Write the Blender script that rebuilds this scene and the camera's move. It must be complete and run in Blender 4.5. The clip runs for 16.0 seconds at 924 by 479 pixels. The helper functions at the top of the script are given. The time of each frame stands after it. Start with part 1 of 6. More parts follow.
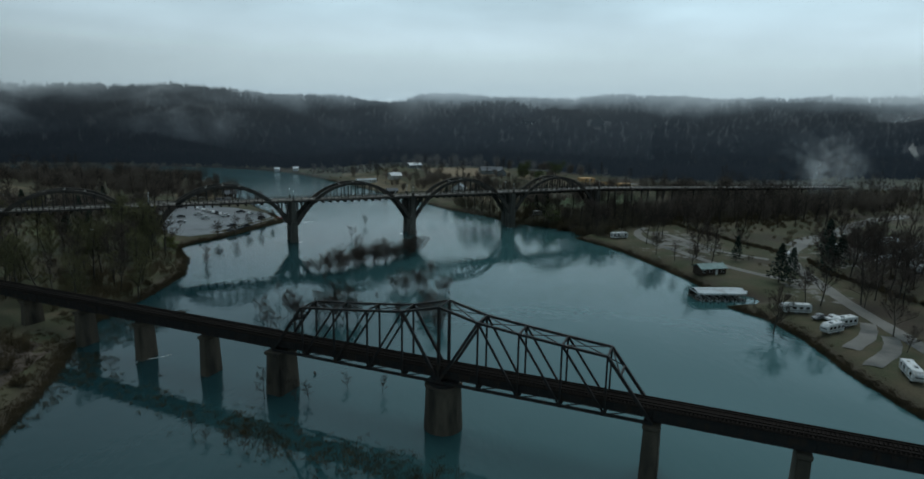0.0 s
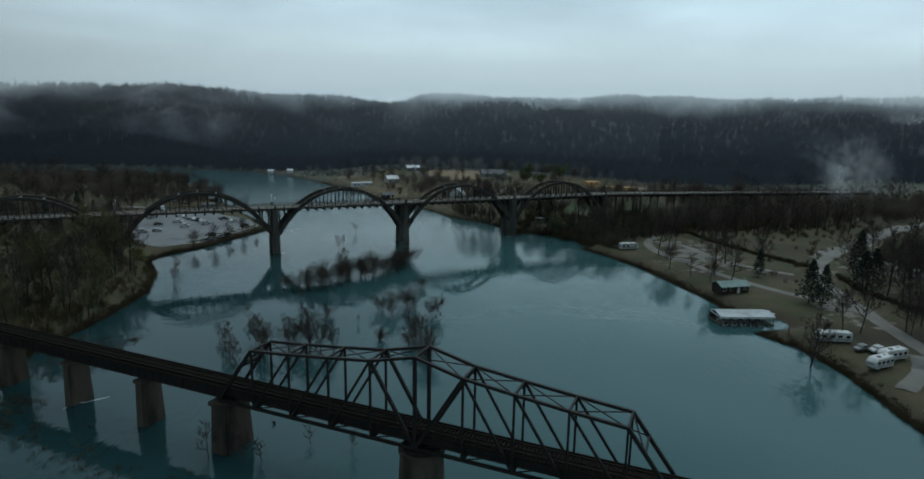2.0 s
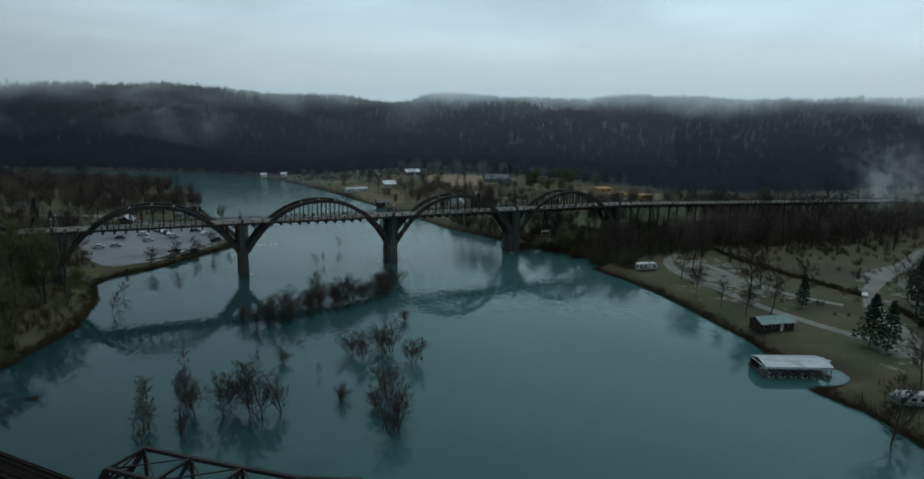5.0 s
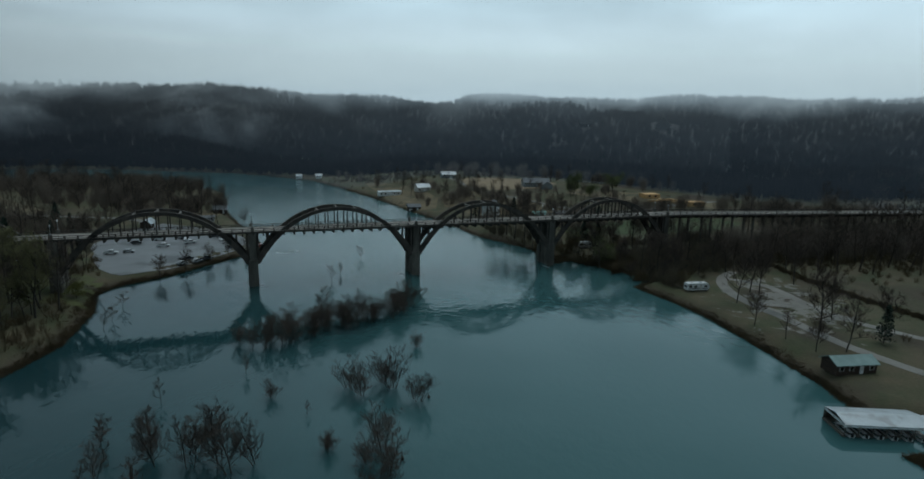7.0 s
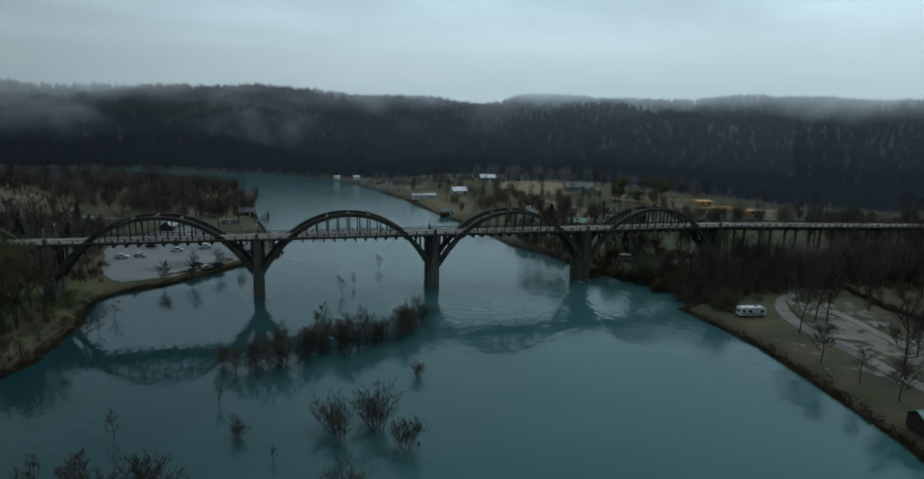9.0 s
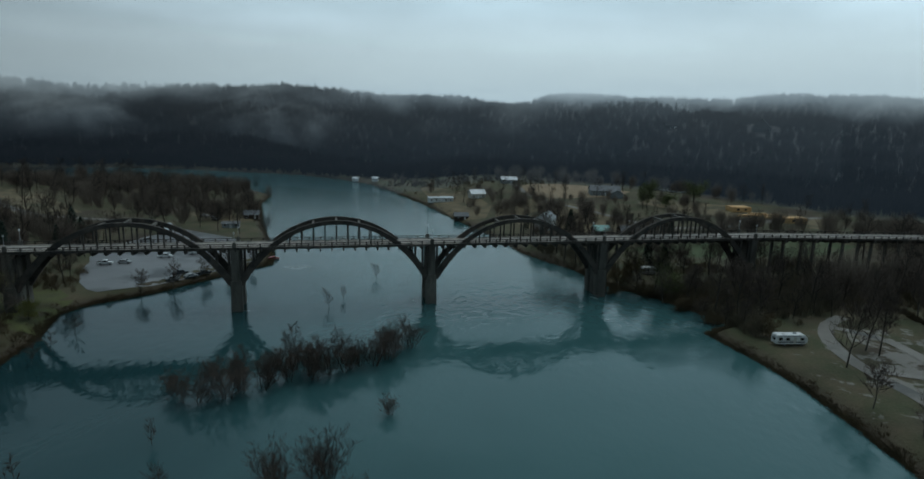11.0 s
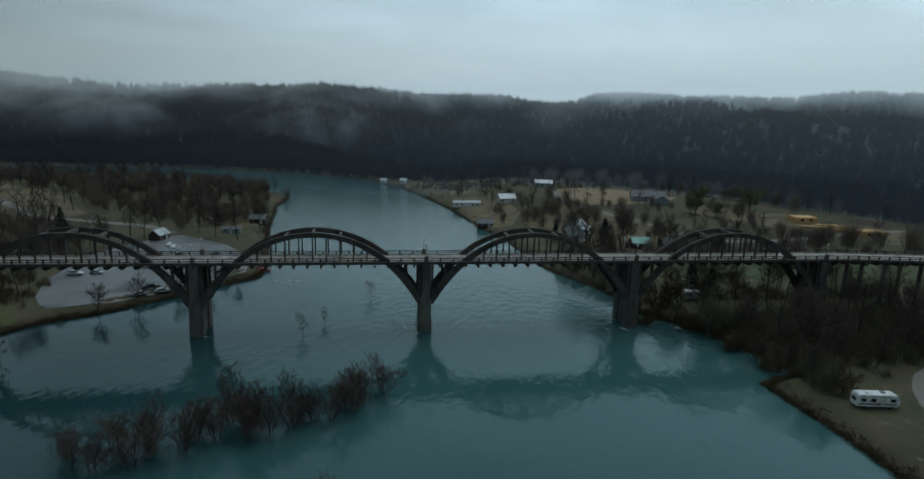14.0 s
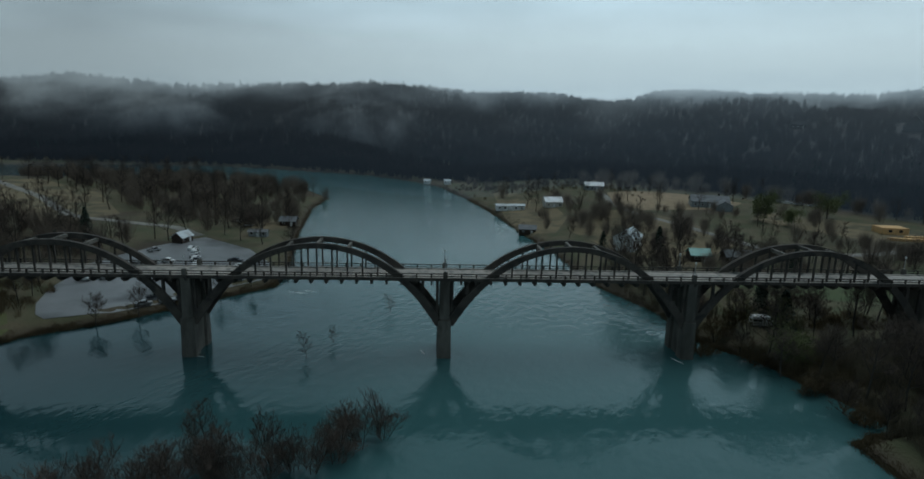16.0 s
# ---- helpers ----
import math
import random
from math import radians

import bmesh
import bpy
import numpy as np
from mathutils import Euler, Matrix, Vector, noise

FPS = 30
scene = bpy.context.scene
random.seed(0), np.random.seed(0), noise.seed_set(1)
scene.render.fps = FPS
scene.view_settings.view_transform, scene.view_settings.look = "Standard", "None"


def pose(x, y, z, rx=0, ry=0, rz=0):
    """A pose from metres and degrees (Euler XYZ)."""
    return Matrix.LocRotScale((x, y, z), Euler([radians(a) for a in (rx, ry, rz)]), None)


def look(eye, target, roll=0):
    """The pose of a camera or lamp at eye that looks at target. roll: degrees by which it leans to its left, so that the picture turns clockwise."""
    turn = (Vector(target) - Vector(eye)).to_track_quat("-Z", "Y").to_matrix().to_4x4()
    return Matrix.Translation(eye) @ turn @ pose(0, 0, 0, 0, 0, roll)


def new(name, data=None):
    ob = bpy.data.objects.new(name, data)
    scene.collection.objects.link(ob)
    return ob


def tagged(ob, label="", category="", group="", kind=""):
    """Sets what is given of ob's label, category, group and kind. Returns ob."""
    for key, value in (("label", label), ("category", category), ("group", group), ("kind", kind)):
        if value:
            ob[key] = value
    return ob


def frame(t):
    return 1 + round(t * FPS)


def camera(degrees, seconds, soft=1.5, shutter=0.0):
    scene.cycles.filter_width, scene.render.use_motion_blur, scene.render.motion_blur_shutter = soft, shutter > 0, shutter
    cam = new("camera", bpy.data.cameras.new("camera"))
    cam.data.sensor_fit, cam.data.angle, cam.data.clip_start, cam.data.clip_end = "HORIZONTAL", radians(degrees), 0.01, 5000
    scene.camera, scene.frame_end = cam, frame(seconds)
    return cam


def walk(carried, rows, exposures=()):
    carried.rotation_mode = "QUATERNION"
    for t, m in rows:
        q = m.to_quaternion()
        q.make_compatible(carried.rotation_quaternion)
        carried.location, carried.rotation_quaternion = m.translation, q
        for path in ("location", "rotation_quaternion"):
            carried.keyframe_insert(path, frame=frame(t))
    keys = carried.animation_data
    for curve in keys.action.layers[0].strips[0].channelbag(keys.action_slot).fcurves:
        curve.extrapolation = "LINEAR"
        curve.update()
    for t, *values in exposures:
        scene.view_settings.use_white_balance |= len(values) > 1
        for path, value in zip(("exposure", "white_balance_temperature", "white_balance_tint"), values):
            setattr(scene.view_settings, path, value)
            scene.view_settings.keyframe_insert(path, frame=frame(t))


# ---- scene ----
cam = camera(75.5, 16.0, soft=1.7)
METRES, EYE, TILT, LEAN, TURN = 185.0, 59.3, -0.03, -0.67, 0.0
ROWS = [
    (0.0, 0.0000, 0.0000, 0.0022, -0.02, -11.48, -0.68),
    (0.5, 0.0043, 0.0308, 0.0025, 0.06, -11.46, -0.71),
    (1.0, 0.0086, 0.0613, 0.0028, 0.15, -11.46, -0.75),
    (1.5, 0.0129, 0.0927, 0.0035, 0.23, -11.46, -0.74),
    (2.0, 0.0170, 0.1232, 0.0040, 0.30, -11.45, -0.74),
    (2.5, 0.0215, 0.1538, 0.0045, 0.36, -11.44, -0.75),
    (3.0, 0.0259, 0.1845, 0.0052, 0.41, -11.43, -0.72),
    (3.5, 0.0306, 0.2155, 0.0057, 0.48, -11.44, -0.72),
    (4.0, 0.0358, 0.2462, 0.0067, 0.51, -11.44, -0.74),
    (6.5, 0.0697, 0.3970, 0.0105, 4.11, -11.46, -0.85),
    (7.0, 0.0789, 0.4265, 0.0102, 5.54, -11.45, -0.88),
    (7.5, 0.0889, 0.4565, 0.0096, 6.94, -11.44, -0.89),
    (8.0, 0.0990, 0.4858, 0.0091, 8.08, -11.41, -0.94),
    (8.5, 0.1084, 0.5159, 0.0080, 8.94, -11.38, -0.98),
    (9.0, 0.1191, 0.5463, 0.0070, 10.48, -11.39, -0.98),
    (11.5, 0.1640, 0.6987, 0.0024, 14.75, -11.37, -1.01),
    (12.0, 0.1704, 0.7296, 0.0009, 16.07, -11.35, -1.02),
    (12.5, 0.1752, 0.7605, -0.0005, 16.99, -11.36, -1.01),
    (13.0, 0.1778, 0.7917, -0.0020, 17.53, -11.36, -1.03),
    (13.5, 0.1804, 0.8220, -0.0026, 17.90, -11.39, -1.00),
    (14.0, 0.1823, 0.8529, -0.0045, 18.39, -11.39, -1.02),
    (14.5, 0.1821, 0.8842, -0.0059, 19.93, -11.43, -0.99),
    (15.0, 0.1815, 0.9154, -0.0077, 21.77, -11.44, -1.01),
    (15.5, 0.1804, 0.9463, -0.0094, 22.88, -11.46, -0.98),
    (16.0, 0.1795, 0.9773, -0.0095, 23.63, -11.50, -0.95),
]
walk(cam, [(t, pose(0, 0, EYE, TILT, LEAN, TURN) @ pose(METRES * x, METRES * y, METRES * z, 90 + pitch, roll, yaw)) for t, x, y, z, yaw, pitch, roll in ROWS])

# ---- light ----
SUN_AZ, SUN_EL = radians(18), radians(66)
world = bpy.data.worlds.new("overcast_sky")
scene.world = world
world.use_nodes = True


def sky():
    nt = world.node_tree
    nt.nodes.clear()
    N, L = nt.nodes.new, nt.links.new
    out, bg = N("ShaderNodeOutputWorld"), N("ShaderNodeBackground")
    clear = N("ShaderNodeTexSky")
    clear.sky_type, clear.sun_disc = "NISHITA", False
    clear.sun_elevation, clear.sun_rotation = SUN_EL, SUN_AZ
    co = N("ShaderNodeTexCoord")
    sep = N("ShaderNodeSeparateXYZ")
    L(co.outputs["Generated"], sep.inputs[0])
    ramp = N("ShaderNodeValToRGB")
    e = ramp.color_ramp.elements
    e[0].position, e[0].color = 0.0, (0.50, 0.63, 0.69, 1)
    e[1].position, e[1].color = 1.0, (0.25, 0.37, 0.42, 1)
    for at, col in ((0.05, (0.56, 0.71, 0.775, 1)), (0.13, (0.52, 0.68, 0.76, 1)), (0.24, (0.39, 0.565, 0.655, 1)), (0.50, (0.31, 0.47, 0.54, 1))):
        k = ramp.color_ramp.elements.new(at)
        k.color = col
    L(sep.outputs["Z"], ramp.inputs[0])
    m = N("ShaderNodeMapping")
    m.inputs["Scale"].default_value = (2.2, 2.2, 11.0)
    L(co.outputs["Generated"], m.inputs[0])
    n = N("ShaderNodeTexNoise")
    n.inputs["Scale"].default_value, n.inputs["Detail"].default_value, n.inputs["Roughness"].default_value = 1.3, 5, 0.5
    L(m.outputs[0], n.inputs[0])
    rng = N("ShaderNodeMapRange")
    rng.inputs["From Min"].default_value, rng.inputs["From Max"].default_value = 0.3, 0.72
    rng.inputs["To Min"].default_value, rng.inputs["To Max"].default_value = 0.80, 1.16
    L(n.outputs[0], rng.inputs[0])
    # the cloud is thinner and brighter towards the hidden sun
    dot = N("ShaderNodeVectorMath")
    dot.operation = "DOT_PRODUCT"
    dot.inputs[1].default_value = (math.sin(SUN_AZ), math.cos(SUN_AZ), 0.0)
    L(co.outputs["Generated"], dot.inputs[0])
    glow = N("ShaderNodeMapRange")
    glow.inputs["From Min"].default_value, glow.inputs["From Max"].default_value = 0.3, 1.0
    glow.inputs["To Min"].default_value, glow.inputs["To Max"].default_value = 0.56, 1.24
    L(dot.outputs["Value"], glow.inputs[0])
    mul = N("ShaderNodeMath")
    mul.operation = "MULTIPLY"
    L(rng.outputs[0], mul.inputs[0])
    L(glow.outputs[0], mul.inputs[1])
    cloud = N("ShaderNodeMixRGB")
    cloud.blend_type, cloud.inputs[0].default_value = "MULTIPLY", 1.0
    L(ramp.outputs[0], cloud.inputs[1])
    L(mul.outputs[0], cloud.inputs[2])
    dim = N("ShaderNodeMixRGB")
    dim.blend_type, dim.inputs[0].default_value = "MULTIPLY", 1.0
    dim.inputs[2].default_value = (0.06, 0.06, 0.06, 1)
    L(clear.outputs[0], dim.inputs[1])
    mix = N("ShaderNodeMixRGB")
    mix.inputs[0].default_value = 0.94
    L(dim.outputs[0], mix.inputs[1])
    L(cloud.outputs[0], mix.inputs[2])
    L(mix.outputs[0], bg.inputs["Color"])
    bg.inputs["Strength"].default_value = 1.0
    L(bg.outputs[0], out.inputs[0])


sky()
sun = new("sun", bpy.data.lights.new("sun", "SUN"))
sun.data.energy, sun.data.angle, sun.data.color = 1.05, radians(50), (0.90, 0.97, 1.0)
sun.matrix_world = look((math.sin(SUN_AZ) * math.cos(SUN_EL), math.cos(SUN_AZ) * math.cos(SUN_EL), math.sin(SUN_EL)), (0, 0, 0))


# ---- materials ----
def material(name, col, col2=None, scale=1.0, rough=0.85, metal=0.0, bump=0.3, fine=8.0, stain=None, stain_scale=0.15, per_object=0.0, per_island=0.0, spec=0.3, stretch=(1, 1, 1), leafy=0.0):
    """Two scales of variation: patches (scale, stain) and grain (fine), with bump. leafy: twigs share the light of their crown."""
    m = bpy.data.materials.new(name)
    m.use_nodes = True
    nt = m.node_tree
    N, L = nt.nodes.new, nt.links.new
    b = nt.nodes["Principled BSDF"]
    b.inputs["Roughness"].default_value, b.inputs["Metallic"].default_value = rough, metal
    b.inputs["Specular IOR Level"].default_value = spec
    geo = N("ShaderNodeNewGeometry")
    mp = N("ShaderNodeMapping")
    mp.inputs["Scale"].default_value = stretch
    L(geo.outputs["Position"], mp.inputs[0])
    n1 = N("ShaderNodeTexNoise")
    n1.inputs["Scale"].default_value, n1.inputs["Detail"].default_value = scale, 6
    L(mp.outputs[0], n1.inputs["Vector"])
    r1 = N("ShaderNodeMapRange")
    r1.inputs["From Min"].default_value, r1.inputs["From Max"].default_value = 0.35, 0.65
    L(n1.outputs[0], r1.inputs[0])
    mx = N("ShaderNodeMixRGB")
    c2 = col2 or tuple(c * 0.6 for c in col)
    mx.inputs[1].default_value, mx.inputs[2].default_value = (*col, 1), (*c2, 1)
    L(r1.outputs[0], mx.inputs[0])
    last = mx.outputs[0]
    n2 = N("ShaderNodeTexNoise")
    n2.inputs["Scale"].default_value, n2.inputs["Detail"].default_value = fine, 3
    L(mp.outputs[0], n2.inputs["Vector"])
    g = N("ShaderNodeMapRange")
    g.inputs["To Min"].default_value, g.inputs["To Max"].default_value = 0.7, 1.3
    L(n2.outputs[0], g.inputs[0])
    k = N("ShaderNodeMixRGB")
    k.blend_type, k.inputs[0].default_value = "MULTIPLY", 1.0
    L(last, k.inputs[1])
    L(g.outputs[0], k.inputs[2])
    last = k.outputs[0]
    if stain:
        n3 = N("ShaderNodeTexNoise")
        n3.inputs["Scale"].default_value, n3.inputs["Detail"].default_value = stain_scale, 7
        L(mp.outputs[0], n3.inputs["Vector"])
        r3 = N("ShaderNodeMapRange")
        r3.inputs["From Min"].default_value, r3.inputs["From Max"].default_value = 0.52, 0.66
        L(n3.outputs[0], r3.inputs[0])
        s = N("ShaderNodeMixRGB")
        s.inputs[2].default_value = (*stain, 1)
        L(r3.outputs[0], s.inputs[0])
        L(last, s.inputs[1])
        last = s.outputs[0]
    for amount, node, socket in ((per_object, "ShaderNodeObjectInfo", "Random"), (per_island, "ShaderNodeNewGeometry", "Random Per Island")):
        if amount:
            o = N(node)
            v = N("ShaderNodeMapRange")
            v.inputs["To Min"].default_value, v.inputs["To Max"].default_value = 1 - amount, 1 + amount
            L(o.outputs[socket], v.inputs[0])
            q = N("ShaderNodeMixRGB")
            q.blend_type, q.inputs[0].default_value = "MULTIPLY", 1.0
            L(last, q.inputs[1])
            L(v.outputs[0], q.inputs[2])
            last = q.outputs[0]
    L(last, b.inputs["Base Color"])
    if bump:
        bp = N("ShaderNodeBump")
        bp.inputs["Strength"].default_value, bp.inputs["Distance"].default_value = bump, 0.3 / fine
        L(n2.outputs[0], bp.inputs["Height"])
        L(bp.outputs[0], b.inputs["Normal"])
    if leafy:
        g2, sc, ad, nm = N("ShaderNodeNewGeometry"), N("ShaderNodeVectorMath"), N("ShaderNodeVectorMath"), N("ShaderNodeVectorMath")
        sc.operation, ad.operation, nm.operation = "SCALE", "ADD", "NORMALIZE"
        L(g2.outputs["Normal"], sc.inputs[0])
        sc.inputs["Scale"].default_value = 1.0 - leafy
        L(sc.outputs[0], ad.inputs[0])
        ad.inputs[1].default_value = (0.0, -0.45 * leafy, 0.85 * leafy)
        L(ad.outputs[0], nm.inputs[0])
        L(nm.outputs[0], b.inputs["Normal"])
    return m


CONCRETE = material("weathered_concrete", (0.150, 0.140, 0.122), (0.072, 0.068, 0.060), 0.25, 0.9, stain=(0.055, 0.050, 0.043), stain_scale=0.35, stretch=(1, 1, 0.35), fine=5)
RIBMAT = material("dark_stained_concrete", (0.078, 0.067, 0.058), (0.042, 0.037, 0.033), 0.3, 0.9, stain=(0.03, 0.029, 0.027), stain_scale=0.4, fine=5)
DECK = material("worn_road_concrete", (0.33, 0.30, 0.265), (0.23, 0.21, 0.19), 0.3, 0.75, stain=(0.10, 0.10, 0.095), stain_scale=0.5, fine=4)
STEEL = material("dark_weathered_steel", (0.020, 0.020, 0.021), (0.030, 0.025, 0.023), 0.8, 0.7, 0.2, stain=(0.04, 0.027, 0.02), stain_scale=0.6)
TIE = material("creosoted_timber", (0.020, 0.016, 0.014), (0.026, 0.021, 0.018), 1.2, 0.95, fine=12, spec=0.08)
PIERMAT = material("old_rail_pier_concrete", (0.115, 0.094, 0.070), (0.056, 0.047, 0.036), 0.35, 0.9, stain=(0.030, 0.026, 0.021), stain_scale=0.25, stretch=(1, 1, 0.25))
GRAVEL = material("wet_gravel", (0.20, 0.19, 0.17), (0.145, 0.136, 0.12), 0.12, 0.7, fine=3, stain=(0.09, 0.09, 0.085), stain_scale=0.08)
ASPHALT = material("wet_asphalt", (0.17, 0.175, 0.18), (0.13, 0.134, 0.138), 0.1, 0.45, fine=4, stain=(0.06, 0.062, 0.065), stain_scale=0.07, spec=0.5)
BARK = material("bare_bark", (0.085, 0.074, 0.064), (0.055, 0.049, 0.043), 0.6, 0.9, per_object=0.3, bump=0)
TWIG = material("bare_twigs", (0.086, 0.069, 0.058), (0.060, 0.049, 0.042), 0.5, 0.9, per_object=0.3, bump=0, spec=0.0, leafy=0.7)
TWIGG = material("budding_twigs", (0.138, 0.132, 0.068), (0.098, 0.094, 0.052), 0.3, 0.9, per_object=0.3, bump=0, spec=0.0, leafy=0.7)
CEDAR = material("evergreen_foliage", (0.030, 0.048, 0.034), (0.020, 0.032, 0.024), 0.6, 0.9, per_object=0.25, bump=0)
LEAF = material("fresh_green_foliage", (0.120, 0.132, 0.062), (0.080, 0.092, 0.044), 0.5, 0.9, per_object=0.2, bump=0, spec=0.0, leafy=0.5)
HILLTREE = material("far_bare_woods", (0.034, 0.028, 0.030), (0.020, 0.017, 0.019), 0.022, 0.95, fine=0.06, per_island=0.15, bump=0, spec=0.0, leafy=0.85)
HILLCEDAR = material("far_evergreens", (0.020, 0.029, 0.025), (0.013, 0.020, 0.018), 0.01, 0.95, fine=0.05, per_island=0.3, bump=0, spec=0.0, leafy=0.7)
BRUSH = material("winter_brush", (0.112, 0.085, 0.050), (0.074, 0.058, 0.037), 0.15, 0.95, fine=0.8, per_island=0.18, bump=0, spec=0.0, leafy=0.7)
WHITE = material("white_painted_metal", (0.72, 0.73, 0.73), (0.62, 0.63, 0.63), 0.7, 0.4, spec=0.5, bump=0.05, stain=(0.45, 0.44, 0.42), stain_scale=0.9)
CREAM = material("cream_siding", (0.55, 0.53, 0.48), (0.46, 0.44, 0.40), 0.6, 0.7, bump=0.1)
GREYROOF = material("grey_shingle_roof", (0.17, 0.18, 0.19), (0.12, 0.125, 0.13), 0.5, 0.85, fine=6)
PALEROOF = material("pale_metal_roof", (0.42, 0.46, 0.48), (0.34, 0.38, 0.40), 0.3, 0.4, 0.2, stain=(0.28, 0.29, 0.29), stain_scale=0.3)
GREENROOF = material("green_metal_roof", (0.20, 0.29, 0.28), (0.15, 0.23, 0.22), 0.4, 0.45, 0.1)
TEALROOF = material("teal_metal_roof", (0.16, 0.33, 0.30), (0.12, 0.26, 0.24), 0.4, 0.45, 0.1)
LOG = material("dark_brown_siding", (0.06, 0.04, 0.03), (0.04, 0.028, 0.022), 0.8, 0.85, stretch=(1, 1, 4))
GREYWALL = material("grey_siding", (0.26, 0.28, 0.29), (0.2, 0.215, 0.22), 0.5, 0.8)
LUMBER = material("raw_lumber", (0.62, 0.38, 0.17), (0.50, 0.30, 0.14), 0.5, 0.75)
DARK = material("dark_rubber", (0.02, 0.02, 0.021), None, 2.0, 0.8)
CARDARK = material("dark_car_paint", (0.03, 0.035, 0.045), None, 2.0, 0.3, spec=0.6, per_object=0.5)
CARRED = material("red_car_paint", (0.32, 0.03, 0.025), None, 2.0, 0.3, spec=0.6)
CARGREY = material("silver_car_paint", (0.42, 0.43, 0.44), None, 2.0, 0.3, 0.3, spec=0.6, per_object=0.3)
WOOD = material("weathered_wood", (0.16, 0.14, 0.12), (0.10, 0.09, 0.08), 0.8, 0.85, stretch=(1, 4, 1))
LAMPM = material("galvanised_metal", (0.45, 0.46, 0.47), None, 1.0, 0.5, 0.6)


def plain_glass():
    m = bpy.data.materials.new("dark_window_glass")
    m.use_nodes = True
    b = m.node_tree.nodes["Principled BSDF"]
    b.inputs["Base Color"].default_value = (0.012, 0.015, 0.018, 1)
    b.inputs["Roughness"].default_value, b.inputs["Specular IOR Level"].default_value = 0.08, 0.6
    return m


GLASS = plain_glass()


def lit(name, col, power):
    m = bpy.data.materials.new(name)
    m.use_nodes = True
    b = m.node_tree.nodes["Principled BSDF"]
    b.inputs["Emission Color"].default_value, b.inputs["Emission Strength"].default_value = (*col, 1), power
    return m


LAMPGLOW = lit("lit_lamp", (1.0, 0.97, 0.9), 1.2)


def water_material():
    m = bpy.data.materials.new("river_water")
    m.use_nodes = True
    nt = m.node_tree
    N, L = nt.nodes.new, nt.links.new
    b = nt.nodes["Principled BSDF"]
    b.inputs["IOR"].default_value = 1.45
    geo = N("ShaderNodeNewGeometry")
    mp = N("ShaderNodeMapping")
    mp.inputs["Scale"].default_value, mp.inputs["Rotation"].default_value = (1, 0.55, 1), (0, 0, radians(10))
    L(geo.outputs["Position"], mp.inputs[0])
    big = N("ShaderNodeTexNoise")
    big.inputs["Scale"].default_value, big.inputs["Detail"].default_value, big.inputs["Distortion"].default_value = 0.022, 6, 1.2
    L(mp.outputs[0], big.inputs["Vector"])
    rr = N("ShaderNodeMapRange")
    rr.inputs["From Min"].default_value, rr.inputs["From Max"].default_value = 0.38, 0.64
    rr.inputs["To Min"].default_value, rr.inputs["To Max"].default_value = 0.025, 0.06
    L(big.outputs[0], rr.inputs[0])
    L(rr.outputs[0], b.inputs["Roughness"])
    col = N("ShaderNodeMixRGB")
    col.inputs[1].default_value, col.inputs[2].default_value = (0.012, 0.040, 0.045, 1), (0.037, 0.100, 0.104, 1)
    # turbid teal in midstream; lens vignette painted in as darker colour towards the west bank
    sep0, across, wob, edge = N("ShaderNodeSeparateXYZ"), N("ShaderNodeMath"), N("ShaderNodeMath"), N("ShaderNodeMapRange")
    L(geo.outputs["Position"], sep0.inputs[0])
    across.operation, across.inputs[1].default_value = "MULTIPLY_ADD", 0.22
    L(sep0.outputs["Y"], across.inputs[0])
    L(sep0.outputs["X"], across.inputs[2])
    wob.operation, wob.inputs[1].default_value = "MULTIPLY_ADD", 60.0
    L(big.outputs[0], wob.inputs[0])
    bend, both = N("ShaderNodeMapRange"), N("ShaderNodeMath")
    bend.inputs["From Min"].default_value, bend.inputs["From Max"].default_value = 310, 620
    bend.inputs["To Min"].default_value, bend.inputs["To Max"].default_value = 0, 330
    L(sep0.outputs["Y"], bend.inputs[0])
    L(across.outputs[0], both.inputs[0])
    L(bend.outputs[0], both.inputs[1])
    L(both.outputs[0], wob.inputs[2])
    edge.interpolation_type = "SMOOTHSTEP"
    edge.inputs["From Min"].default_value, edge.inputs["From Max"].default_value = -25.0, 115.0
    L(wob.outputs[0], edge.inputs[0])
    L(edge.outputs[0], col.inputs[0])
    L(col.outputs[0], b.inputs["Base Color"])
    w1 = N("ShaderNodeTexNoise")
    w1.inputs["Scale"].default_value, w1.inputs["Detail"].default_value, w1.inputs["Roughness"].default_value = 0.45, 4, 0.52
    L(mp.outputs[0], w1.inputs["Vector"])
    swirl, both2 = N("ShaderNodeTexNoise"), N("ShaderNodeMath")
    swirl.inputs["Scale"].default_value, swirl.inputs["Detail"].default_value, swirl.inputs["Distortion"].default_value = 0.075, 5, 2.6
    L(mp.outputs[0], swirl.inputs["Vector"])
    both2.operation, both2.inputs[1].default_value = "MULTIPLY_ADD", 0.45
    L(swirl.outputs[0], both2.inputs[0])
    L(w1.outputs[0], both2.inputs[2])
    amp = N("ShaderNodeMapRange")
    amp.inputs["From Min"].default_value, amp.inputs["From Max"].default_value = 0.40, 0.66
    amp.inputs["To Min"].default_value, amp.inputs["To Max"].default_value = 0.045, 0.16
    L(big.outputs[0], amp.inputs[0])
    bp = N("ShaderNodeBump")
